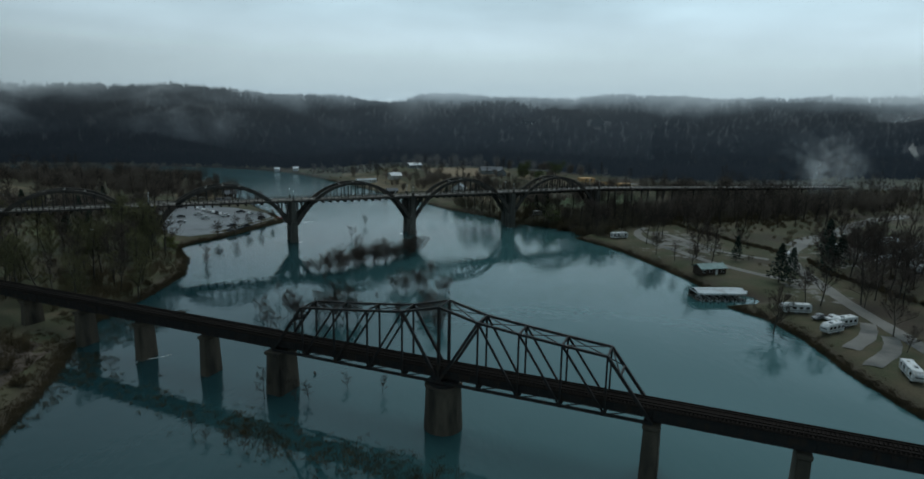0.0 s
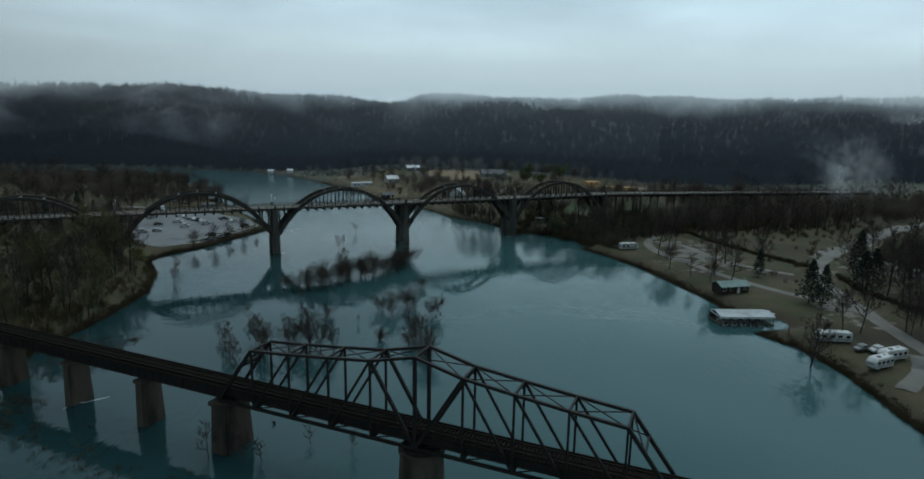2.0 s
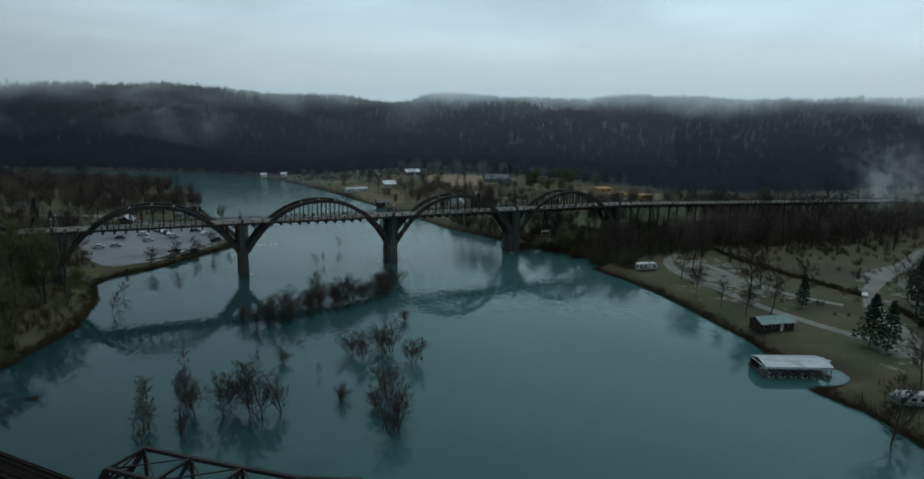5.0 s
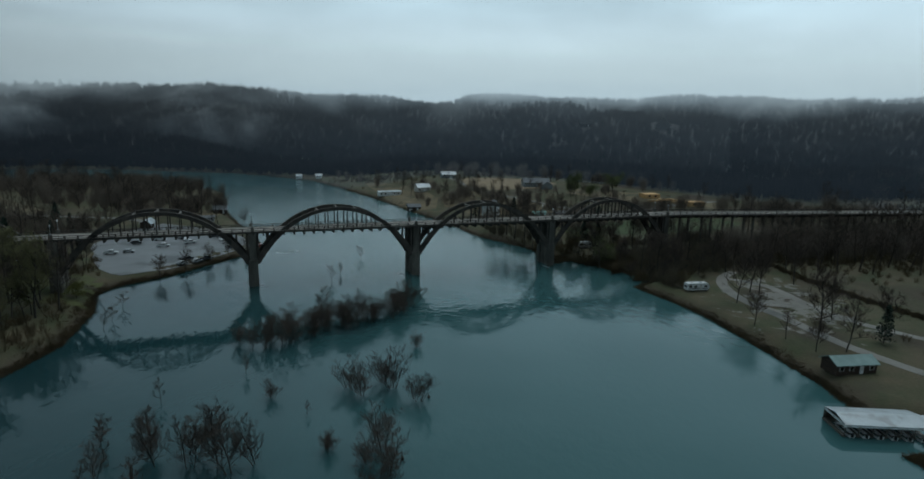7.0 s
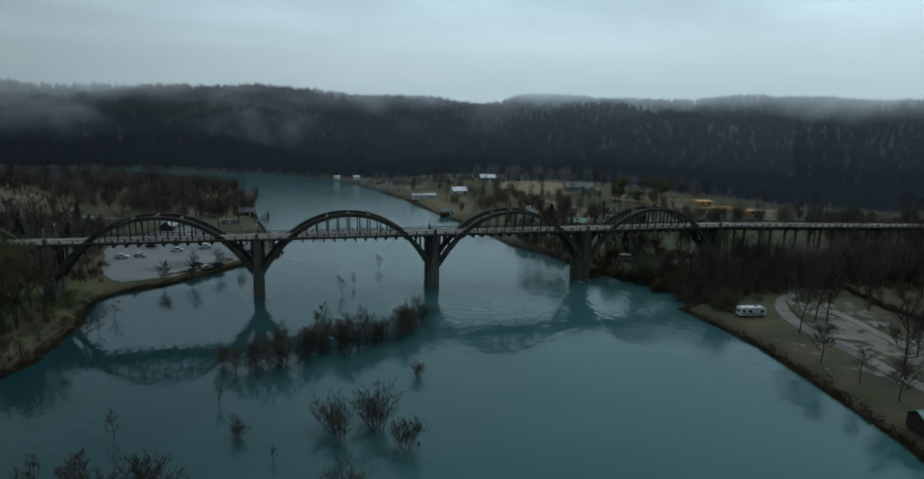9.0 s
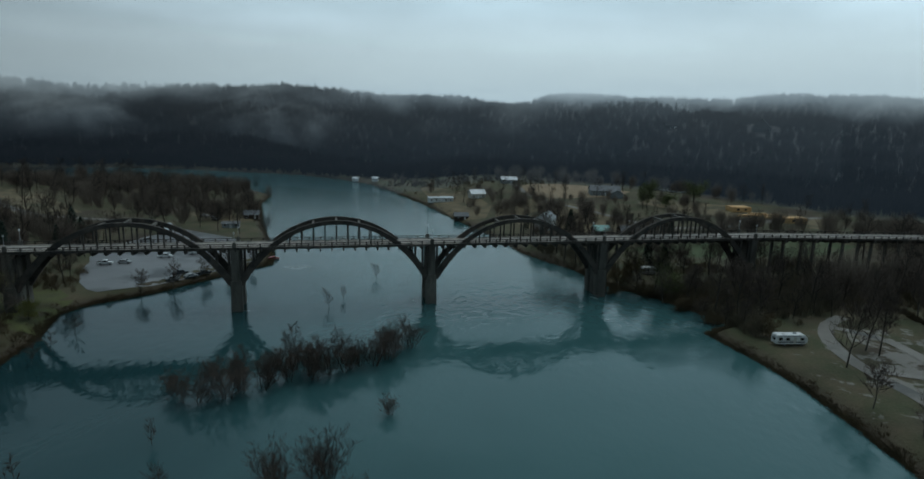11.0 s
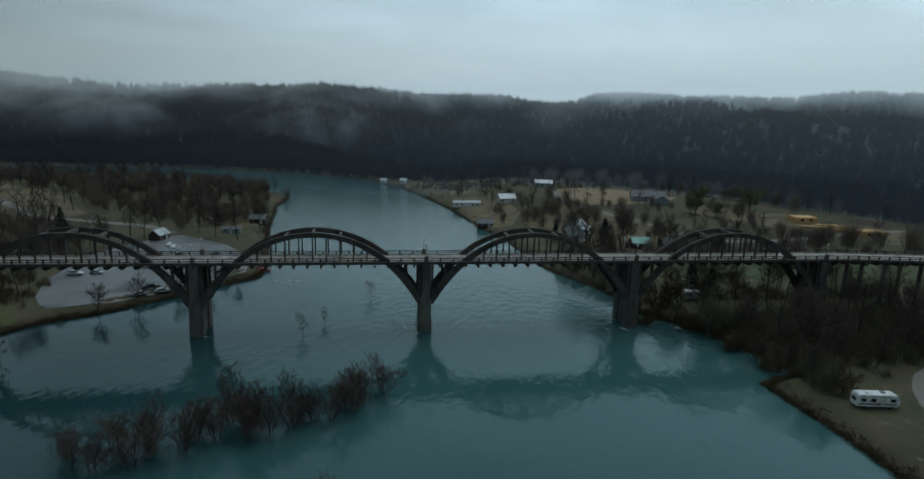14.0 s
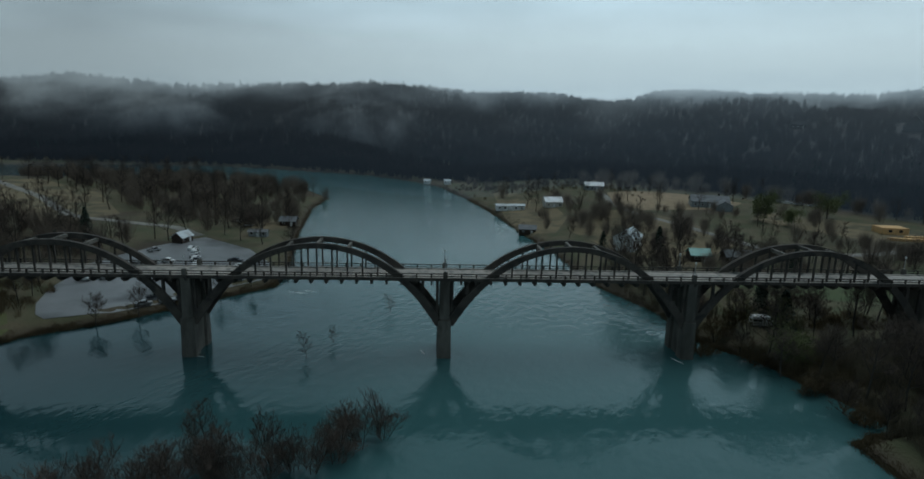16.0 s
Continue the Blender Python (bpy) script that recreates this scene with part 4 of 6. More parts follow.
FAR_PROTOS = [np.concatenate([corners(a), corners(b)]) for a, b in TREES.pop("far")]
FAR_TREES = []
TREE_TAGS = {
    "bare": ("leafless grey-brown deciduous tree in winter", "bare trees on the banks"),
    "bud": ("tall tree with olive budding twigs on the wooded bank", "budding trees on the bank"),
    "flood": ("many-stemmed leafless tree standing in flood water", "flooded trees in the river"),
    "grove": ("round-crowned leafless tree standing in flood water", "flooded trees in the river"),
    "snag": ("thin half-drowned bare sapling standing in the river", "drowned saplings"),
    "shrub": ("low brown leafless shrub on the river bank", "shrubs on the bank"),
    "cedar": ("dark green cedar standing on winter grass", "evergreens"),
    "yellow": ("yellow-green leafing bush at the water's edge", "leafing trees"),
    "leafy": ("light green leafing tree near the village houses", "leafing trees"),
}
rt = random.Random(4)


def tree(kind, x, y, scale=1.0, z=None):
    trunk, crown = rt.choice(TREES[kind])
    z = gz(x, y) if z is None else z
    label, group = TREE_TAGS[kind]
    name = {"shrub": "shrub", "cedar": "cedar_tree", "snag": "sapling"}.get(kind, "tree")
    t = thing(name, pose(x, y, z, 0, 0, rt.uniform(0, 360)) @ Matrix.Diagonal((scale * rt.uniform(0.9, 1.1), scale * rt.uniform(0.9, 1.1), scale * rt.uniform(0.88, 1.12), 1)), label, "shrub" if kind == "shrub" else "tree", group)
    part("trunk", trunk, BARK, t)
    part("crown", crown, TWIG, t)
    return t


def in_poly(x, y, poly):
    c = False
    for (ax, ay), (bx, by) in zip(poly, poly[1:] + poly[:1]):
        if (ay > y) != (by > y) and x < (bx - ax) * (y - ay) / (by - ay) + ax:
            c = not c
    return c


OPEN = [((112, 60), (124, 150)), ((124, 150), (134, 218)), ((134, 218), (155, 271)), ((155, 271), (226, 341)), ((96, 300), (100, 254)), ((100, 254), (128, 214)), ((113, 316), (96, 300)),
        ((-36, 565), (-10, 512)), ((-10, 512), (60, 455)), ((60, 455), (130, 520)), ((-170, 368), (-330, 400))]
KEEP = [(100, 227, 10), (92, 200, 13), (106, 178, 7), (110, 163, 9), (80, 293, 8), (-140, 320, 30), (-155, 345, 18), (-125, 330, 22), (-130, 290, 14), (46, 357, 6), (110, 505, 28), (28, 547, 14), (108, 130, 10), (0, 437, 9), (-45, 584, 9), (-82, 518, 8), (-58, 526, 7), (28, 430, 6), (42, 434, 6), (-169, 355, 8), (-53, 461, 5), (10, 560, 22)]


def seg_gap(x, y, a, b):
    dx, dy = b[0] - a[0], b[1] - a[1]
    t = max(0, min(1, ((x - a[0]) * dx + (y - a[1]) * dy) / (dx * dx + dy * dy)))
    return math.hypot(x - a[0] - t * dx, y - a[1] - t * dy)


def free(x, y, gap=3.5):
    bu = (x - BO.x) * math.cos(BA) + (y - BO.y) * math.sin(BA)
    bv = -(x - BO.x) * math.sin(BA) + (y - BO.y) * math.cos(BA)
    if abs(bv) < 8 and -280 < bu < 370:
        return False
    rv = (x - RO.x) * -math.sin(RA) + (y - RO.y) * math.cos(RA)
    if abs(rv) < 6:
        return False
    return all(seg_gap(x, y, a, b) > gap for a, b in OPEN) and all(math.hypot(x - a, y - b) > r for a, b, r in KEEP)


def scatter(poly, count, kinds, lo, hi, apart=4.0, shore=1.5, far=False):
    xs, ys = [p[0] for p in poly], [p[1] for p in poly]
    done, tries = [], 0
    while len(done) < count and tries < count * 30:
        tries += 1
        x, y = rt.uniform(min(xs), max(xs)), rt.uniform(min(ys), max(ys))
        if not in_poly(x, y, poly) or not free(x, y) or any(math.hypot(x - a, y - b) < apart for a, b in done):
            continue
        if float(shore_distance(np.array([x]), np.array([y]))[0]) < shore:
            continue
        if x < -60 and 108 + (x + 2.3) * math.tan(RA) - 46 < y < 108 + (x + 2.3) * math.tan(RA):
            continue  # the railway's south bank is kept clear
        done.append((x, y))
        if far:
            FAR_TREES.append((x, y, rt.uniform(lo, hi)))
        else:
            tree(rt.choice(kinds), x, y, rt.uniform(lo, hi))


# drowned trees in midstream
for x, y, s in ((-10.5, 230, 0.42), (-5, 199, 0.6), (-18, 200, 0.62), (-12, 204, 0.68), (-22, 203, 0.55), (-15, 207, 0.6), (-8.5, 179, 0.7), (-6, 171, 0.66), (-10, 174, 0.5), (-5, 163, 0.7), (-37, 196, 0.38), (-18.4, 177, 0.36),
                (-58, 225, 0.5), (-54, 222, 0.55), (-50, 223, 0.68), (-46, 227, 0.74), (-48, 232, 0.7), (-45, 230, 0.6), (-41, 233, 0.72), (-38, 238, 0.7), (-36, 243, 0.78), (-33, 240, 0.66), (-31, 244, 0.7), (-28, 247, 0.74), (-26, 251, 0.7), (-23, 252, 0.66), (-21, 256, 0.74),
                (-20, 261, 0.72), (-18, 266, 0.66), (-24, 258, 0.6), (-40, 244, 0.6), (-43, 238, 0.6), (-30, 251, 0.62), (-52, 229, 0.55)):
    tree("flood", x, y, s * 1.3, z=-0.3)
for x, y, s in ((-35, 241, 1.0), (-40, 247, 0.85), (-44, 240, 0.7), (-32, 167, 0.95), (-36, 171, 1.0), (-29, 171, 0.85), (-40, 168, 0.8), (-46, 168, 0.85), (-43, 173, 0.8), (-49, 171, 0.7), (-54, 163, 0.55), (-25, 263, 0.7)):
    tree("grove", x, y, s, z=-0.3)
for x, y, s in ((-18, 176, 0.55), (-52, 327, 0.9), (-53, 289, 0.95), (-53, 300, 0.7), (-48, 207, 0.7), (-55, 160, 0.7), (-62, 176, 0.7), (-59, 190, 0.8), (-27, 190, 0.45), (-103, 236, 0.8), (-108, 248, 0.9), (-100, 228, 1.0), (-50, 104, 0.5), (-46, 101, 0.45), (-42, 100, 0.5), (-38, 98, 0.45), (-33, 97, 0.4), (-41, 119, 1.05), (-37, 122, 0.95), (-34, 117, 0.8), (-31, 118, 0.7), (-56, 168, 1.0), (-60, 172, 0.9), (-52, 175, 1.0), (-49, 152, 0.9), (-44, 158, 1.0), (-24, 124, 0.6), (-16, 122, 0.6)):
    tree("snag", x, y, s, z=-0.3)
# single trees of the camp and the car park
for x, y, k, s in ((92.5, 166, "bare", 1.1), (103, 252, "bare", 1.1), (96, 238, "bare", 0.75), (90, 280.6, "bare", 1.0), (99, 294, "bare", 1.1), (101, 291, "bare", 0.95), (87.4, 258, "bare", 0.8), (104, 239, "bare", 0.85), (92, 247, "bare", 0.45), (118, 247, "cedar", 0.75), (119, 214, "cedar", 1.1), (121, 210, "cedar", 0.95), (115, 189, "bare", 0.9), (118, 186, "bare", 0.95), (122, 158, "bare", 0.85), (132, 187, "bare", 0.9), (131, 184, "bare", 0.85), (117, 146, "bare", 0.5), (114, 267, "bare", 0.8), (120, 308, "bare", 1.0), (126, 329, "bare", 1.1), (124, 257, "bare", 0.8), (60, 356, "bare", 0.85), (70, 361, "bare", 0.8), (43, 353, "bare", 0.75), (140, 192, "bare", 0.85),
                   (143, 183, "bare", 0.8), (138, 165, "bare", 0.7), (147, 174, "bare", 0.9), (-116, 281, "bare", 0.65), (-111, 290, "bare", 0.6), (-108, 304, "bare", 0.6), (-106, 315, "bare", 0.5), (-104, 326, "bare", 0.45), (-147, 284, "bare", 0.75), (-157, 292, "bare", 0.85), (-165, 308, "bare", 0.8), (-174, 318, "bare", 0.9), (-172, 332, "bare", 0.8), (-140, 372, "bare", 0.9), (-165, 376, "bare", 1.0), (-176, 366, "bare", 0.9), (-138, 262, "bare", 0.8), (-92, 118, "shrub", 0.6), (-100, 124, "shrub", 0.7), (-106, 138, "shrub", 0.6), (-95, 106, "shrub", 0.7), (-91, 100, "shrub", 0.6), (-108, 120, "shrub", 0.8), (52, 372, "bare", 0.8), (47, 365, "cedar", 0.9), (60, 378, "bare", 0.6),
                   (-150, 268, "bare", 0.9), (-160, 262, "bare", 1.0), (-143, 278, "bare", 0.8), (-176, 356, "bare", 1.0), (-152, 372, "bare", 1.1), (-128, 375, "bare", 0.7), (44, 350, "bud", 0.6), (50, 348, "bud", 0.66), (39, 353, "bud", 0.6), (56, 344, "bud", 0.62), (52, 353, "cedar", 1.0), (27, 353, "shrub", 1.2), (-123, 248, "yellow", 0.5), (32, 349, "bare", 0.7), (37, 345, "shrub", 1.3), (42, 340, "bare", 0.65), (46, 335, "shrub", 1.3), (51, 330, "bare", 0.7), (56, 324, "shrub", 1.3), (61, 316, "bare", 0.6), (64, 312, "shrub", 1.1), (30, 358, "bare", 0.8), (40, 352, "shrub", 1.3), (55, 517, "leafy", 1.35), (66, 512, "leafy", 0.9), (86, 540, "leafy", 1.2), (-131, 243, "bud", 1.35), (-125, 236, "bud", 1.3), (-137, 238, "bud", 1.4), (-120, 228, "bud", 1.2), (-143, 246, "bud", 1.3), (-10, 432, "cedar", 0.8), (14, 376, "bare", 1.25), (19, 370, "bare", 1.25), (23, 363, "bare", 1.25), (10, 384, "bare", 1.25), (4, 392, "bare", 1.25), (29, 342, "bare", 0.5), (34, 337, "shrub", 1.2), (53, 334, "leafy", 0.8), (48, 338, "bare", 0.9), (66, 322, "bare", 0.9), (58, 330, "bare", 0.8), (72, 318, "bare", 0.9), (67, 308, "bare", 0.6), (71, 303, "bare", 0.55), (75, 297, "shrub", 1.1), (80, 322, "bare", 0.9)):
    tree(k, x, y, s)
scatter([(-100, 150), (-103, 200), (-114, 238), (-127, 246), (-150, 236), (-160, 190), (-150, 110), (-100, 60), (-88, 112)], 58, ["bud", "bud", "bare"], 0.7, 1.15, 3.8, 0.5)
scatter([(-160, 190), (-150, 236), (-240, 215), (-300, 260), (-330, 100), (-200, 60), (-150, 110)], 70, ["bud"], 0.9, 1.3, 5, 2, True)
scatter([(-127, 250), (-150, 244), (-200, 225), (-200, 255), (-160, 250)], 7, ["bud", "bud", "bare"], 0.9, 1.2, 4.0, 2)
scatter([(-180, 375), (-150, 410), (-190, 470), (-208, 510), (-260, 530), (-340, 530), (-420, 480), (-420, 330), (-300, 290), (-190, 290), (-175, 340)], 120, ["bare"], 0.85, 1.25, 5.5, 3, True)
scatter([(-175, 262), (-172, 300), (-185, 340), (-230, 350), (-260, 280), (-220, 262)], 22, ["bare", "bare", "cedar"], 0.8, 1.1, 6, 3)
scatter([(36, 350), (60, 322), (74, 306), (105, 322), (120, 330), (120, 395), (90, 392), (50, 372)], 58, ["shrub", "bare", "bare"], 0.6, 0.95, 3.5, 1)
scatter([(120, 345), (150, 350), (215, 385), (240, 440), (150, 425), (120, 395)], 40, ["bare"], 1.0, 1.35, 4, 1, True)
scatter([(124, 345), (150, 320), (215, 345), (260, 400), (230, 420), (150, 365)], 50, ["bare"], 0.9, 1.3, 4.0, 3, True)
scatter([(148, 190), (144, 230), (160, 262), (176, 270), (190, 200), (180, 140), (160, 140)], 44, ["bare"] * 7 + ["cedar"], 0.9, 1.25, 4.5, 6)
scatter([(190, 130), (180, 262), (230, 330), (330, 380), (420, 300), (360, 100)], 95, ["bare"], 0.95, 1.35, 5.0, 6, True)
scatter([(-25, 440), (20, 405), (90, 430), (190, 470), (170, 545), (60, 605), (-50, 640), (-170, 632), (-110, 570), (-60, 500)], 90, ["bare"], 0.5, 0.95, 5.0, 4, True)
scatter([(0, 420), (30, 400), (100, 430), (110, 460), (30, 450)], 16, ["bare", "cedar", "bare"], 0.6, 0.95, 5.0, 4)
scatter([(230, 400), (420, 380), (720, 560), (520, 650), (330, 635), (210, 575), (190, 480)], 140, ["bare"], 0.9, 1.25, 7.0, 6, True)


# ---- brush and far woods ----
def bulk(name, protos, pos, scale, turn, pick, mat, label, category):
    """Many small plants as one mesh; protos are arrays of triangles (n, 3, 3)."""
    out = []
    for k, pr in enumerate(protos):
        sel = pick == k
        if not sel.any():
            continue
        p, s, a = pos[sel], scale[sel], turn[sel]
        ca, sa = np.cos(a)[:, None, None], np.sin(a)[:, None, None]
        x, y, z = pr[None, :, :, 0], pr[None, :, :, 1], pr[None, :, :, 2]
        s3 = s[:, None, None]
        q = np.stack([(x * ca - y * sa) * s3 + p[:, 0, None, None], (x * sa + y * ca) * s3 + p[:, 1, None, None], z * s3 + p[:, 2, None, None]], -1)
        out.append(q.reshape(-1, 3))
    v = np.concatenate(out).astype(np.float32)
    n = len(v) // 3
    me = bpy.data.meshes.new(name)
    me.vertices.add(len(v))
    me.vertices.foreach_set("co", v.ravel())
    me.loops.add(len(v))
    me.loops.foreach_set("vertex_index", np.arange(len(v), dtype=np.int32))
    me.polygons.add(n)
    me.polygons.foreach_set("loop_start", np.arange(0, len(v), 3, dtype=np.int32))
    me.update(calc_edges=True)
    me.materials.append(mat)
    return tagged(part(name, me, mat), label, category, kind="stuff")


def wood_proto(r, h, w, n, thick=1.0):
    """A far bare tree: a stem and upswept boughs, as slivers."""
    t = []

    def sl(a, b, wd):
        an = r.uniform(0, 3.14)
        c, s = math.cos(an) * wd / 2, math.sin(an) * wd / 2
        t.append([(a[0] - c, a[1] - s, a[2]), (a[0] + c, a[1] + s, a[2]), b])

    sl((0, 0, -1), (0, 0, h * 0.9), 0.32 * thick)
    for i in range(n):
        a, k = r.uniform(0, 6.28), math.sqrt(r.random())
        top = h * (0.42 + 0.58 * math.sqrt(1 - 0.85 * k * k) * r.uniform(0.55, 1.0))
        foot = r.uniform(0.1, 0.6)
        sl((foot * math.cos(a) * k * w, foot * math.sin(a) * k * w, top * r.uniform(0.02, 0.62)), (math.cos(a + r.uniform(-0.5, 0.5)) * k * w, math.sin(a) * k * w, top), r.uniform(0.45, 1.1) * thick)
    return np.array(t)


def dome_proto(r, h, w, n):
    """A leafless bush: stems that fan from the ground into a dome."""
    t = []
    for i in range(n):
        a, k, an = r.uniform(0, 6.28), math.sqrt(r.random()), r.uniform(0, 3.14)
        wd = r.uniform(0.045, 0.10)
        bx, by = math.cos(a) * k * w * 0.45, math.sin(a) * k * w * 0.45
        c, s = math.cos(an) * wd, math.sin(an) * wd
        z0 = h * r.uniform(-0.05, 0.45)
        t.append([(bx - c, by - s, z0), (bx + c, by + s, z0), (math.cos(a + r.uniform(-0.5, 0.5)) * k * w, math.sin(a) * k * w, h * math.sqrt(1 - 0.8 * k * k) * r.uniform(0.7, 1.1))])
    return np.array(t)


def cone_proto(r, h, w, n):
    t = []
    for i in range(n):
        k = r.random() ** 0.8
        a, rr, z = r.uniform(0, 6.28), w * (1 - k) * r.uniform(0.4, 1.05), h * (0.08 + 0.9 * k)
        c = np.array((math.cos(a) * rr, math.sin(a) * rr, z))
        t.append([tuple(c + np.array((r.uniform(-1, 1), r.uniform(-1, 1), r.uniform(-1, 1))) * w * 0.33) for _ in range(3)])
    return np.array(t)


def reed_proto(r, h, w, n):
    t = []
    for i in range(n):
        a, rr, an = r.uniform(0, 6.28), w * r.random(), r.uniform(0, 3.14)
        x, y = math.cos(a) * rr, math.sin(a) * rr
        c, s = math.cos(an) * 0.06, math.sin(an) * 0.06
        t.append([(x - c, y - s, -0.1), (x + c, y + s, -0.1), (x * 1.4 + r.uniform(-0.3, 0.3), y * 1.4 + r.uniform(-0.3, 0.3), h * r.uniform(0.5, 1.1))])
    return np.array(t)


rp = random.Random(11)
rn = np.random.RandomState(5)


def far_woods():
    n = 26000
    x = rn.uniform(-1150, 1000, n)
    u = rn.random(n) ** 1.15
    y = np.interp(x, FOOT[:, 0], FOOT[:, 1]) - 4 + u * np.interp(x, [-900, -450, -250, 0, 300, 900], [330, 300, 430, 720, 760, 700])
    m = 2600
    xb = rn.uniform(-1000, 320, m)
    x, y = np.concatenate([x, xb]), np.concatenate([y, np.interp(xb, FOOT[:, 0], FOOT[:, 1]) - np.interp(xb, [-250, -100], [27, 6]) + 30 * rn.random(m)])
    ok = (shore_distance(x, y) > 1.5) & ~((np.abs(x - 214 + (y - 956) * -0.22) < 20) & (y > 905) & (y < 970)) & ~((np.abs(x - 110) < 16) & (y > 950) & (y < 995)) & ~((np.abs(x - 575) < 40) & (y > 690) & (y < 800) & (x > np.interp(y, [690, 740, 800], [560, 548, 575])))
    x, y = x[ok], y[ok]
    pos = np.column_stack([x, y, ground_height(x, y)])
    green = (wave(x, y, 70, 5.0) * 0.6 + rn.normal(0, 0.5, len(x))) > 0.9
    protos = [wood_proto(rp, 13 + i, 5.0, 26, 1.0) for i in range(6)]
    a = ~green
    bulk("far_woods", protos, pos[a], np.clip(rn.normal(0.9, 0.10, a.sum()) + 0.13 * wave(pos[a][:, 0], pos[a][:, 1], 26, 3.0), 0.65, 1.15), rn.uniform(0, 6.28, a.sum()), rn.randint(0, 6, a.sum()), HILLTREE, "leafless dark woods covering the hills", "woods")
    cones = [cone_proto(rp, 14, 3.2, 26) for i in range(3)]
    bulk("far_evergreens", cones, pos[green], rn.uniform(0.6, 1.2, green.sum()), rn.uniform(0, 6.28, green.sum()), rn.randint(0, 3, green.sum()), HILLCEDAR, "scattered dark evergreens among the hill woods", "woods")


far_woods()
q = np.array(FAR_TREES)
bulk("valley_trees", FAR_PROTOS, np.column_stack([q[:, :2], ground_height(q[:, 0], q[:, 1])]), q[:, 2], rn.uniform(0, 6.28, len(q)), rn.randint(0, 5, len(q)), TWIG, "leafless trees spread over the valley floor", "woods")


def bank_reeds():
    pts = []
    for (ax, ay), (bx, by) in zip(SHORE, np.roll(SHORE, -1, 0)):
        ln = math.hypot(bx - ax, by - ay)
        if ay < 40 or by < 40 or ay > 660 or min(ax, bx) < -560:
            continue
        t = rn.random(int(ln * (30 if ay < 360 else 8)))
        o = np.abs(rn.normal(0, 1.3, len(t))) * np.where(rn.random(len(t)) < 0.5, 1, -1)
        nx, ny = -(by - ay) / ln, (bx - ax) / ln
        pts.append(np.column_stack([ax + (bx - ax) * t + nx * o, ay + (by - ay) * t + ny * o]))
    p = np.concatenate(pts)
    d = shore_distance(p[:, 0], p[:, 1])
    p = p[(d > 0.2) & ~((p[:, 0] > 86) & (p[:, 0] < 108) & (p[:, 1] > 191) & (p[:, 1] < 209))]
    pos = np.column_stack([p, ground_height(p[:, 0], p[:, 1])])
    protos = [reed_proto(rp, 0.62, 1.2, 22) for _ in range(5)]
    bulk("bank_reeds", protos, pos, rn.uniform(0.5, 1.2, len(p)), rn.uniform(0, 6.28, len(p)), rn.randint(0, 5, len(p)), BRUSH, "dry brown reeds and grass along the banks", "reeds")


def hedge():
    """A dark ragged hedge behind the pitches."""
    P = [(117, 358), (122, 343), (128, 313), (135.5, 291), (142, 276), (149, 262), (150, 248), (146, 228), (150, 207), (153, 187), (160, 160)]
    pts = []
    for (ax, ay), (bx, by) in zip(P, P[1:]):
        n = int(math.hypot(bx - ax, by - ay) * 4)
        t = rn.random(n)
        pts.append(np.column_stack([ax + (bx - ax) * t + rn.normal(0, 0.9, n), ay + (by - ay) * t + rn.normal(0, 0.9, n)]))
    p = np.concatenate(pts)
    p = p[np.array([all(seg_gap(a, b, *s) > 3.4 for s in OPEN) for a, b in p])]
    pos = np.column_stack([p, ground_height(p[:, 0], p[:, 1])])
    protos = [dome_proto(rp, 1.7, 1.2, 60) for _ in range(4)]
    bulk("hedge", protos, pos, rn.uniform(0.6, 1.2, len(p)), rn.uniform(0, 6.28, len(p)), rn.randint(0, 4, len(p)), BRUSH, "dark ragged leafless hedge behind the pitches", "hedge")


hedge()
bank_reeds()


def thickets():
    """Tangled undergrowth on the wooded banks."""
    zones = [(-115, 180, 22, 60, 520), (-150, 160, 50, 60, 380), (95, 355, 55, 22, 1100), (60, 335, 25, 16, 450), (170, 370, 50, 40, 700), (190, 260, 60, 60, 300), (-90, 600, 80, 30, 300), (-165, 275, 30, 18, 250), (320, 480, 110, 90, 900)]
    pts = []
    for cx, cy, sx, sy, n in zones:
        pts.append(np.column_stack([rn.normal(cx, sx * 0.55, n), rn.normal(cy, sy * 0.55, n)]))
    p = np.concatenate(pts)
    ok = np.array([free(a, b, 3) for a, b in p]) & (shore_distance(p[:, 0], p[:, 1]) > 0.8)
    p = p[ok]
    pos = np.column_stack([p, ground_height(p[:, 0], p[:, 1])])
    protos = [dome_proto(rp, 3.6, 2.4, 50) for _ in range(5)]
    bulk("undergrowth", protos, pos, rn.uniform(0.5, 1.1, len(p)), rn.uniform(0, 6.28, len(p)), rn.randint(0, 5, len(p)), BRUSH, "tangled leafless undergrowth", "undergrowth")


thickets()
THICKET = material("dark_thicket_twigs", (0.150, 0.124, 0.084), (0.105, 0.088, 0.064), 0.12, 0.95, fine=0.6, per_island=0.3, bump=0, spec=0.0, leafy=0.75)
CROWNS = material("brown_winter_crowns", (0.215, 0.170, 0.136), (0.150, 0.118, 0.097), 0.09, 0.95, fine=0.4, per_island=0.3, bump=0, spec=0.0, leafy=0.75)


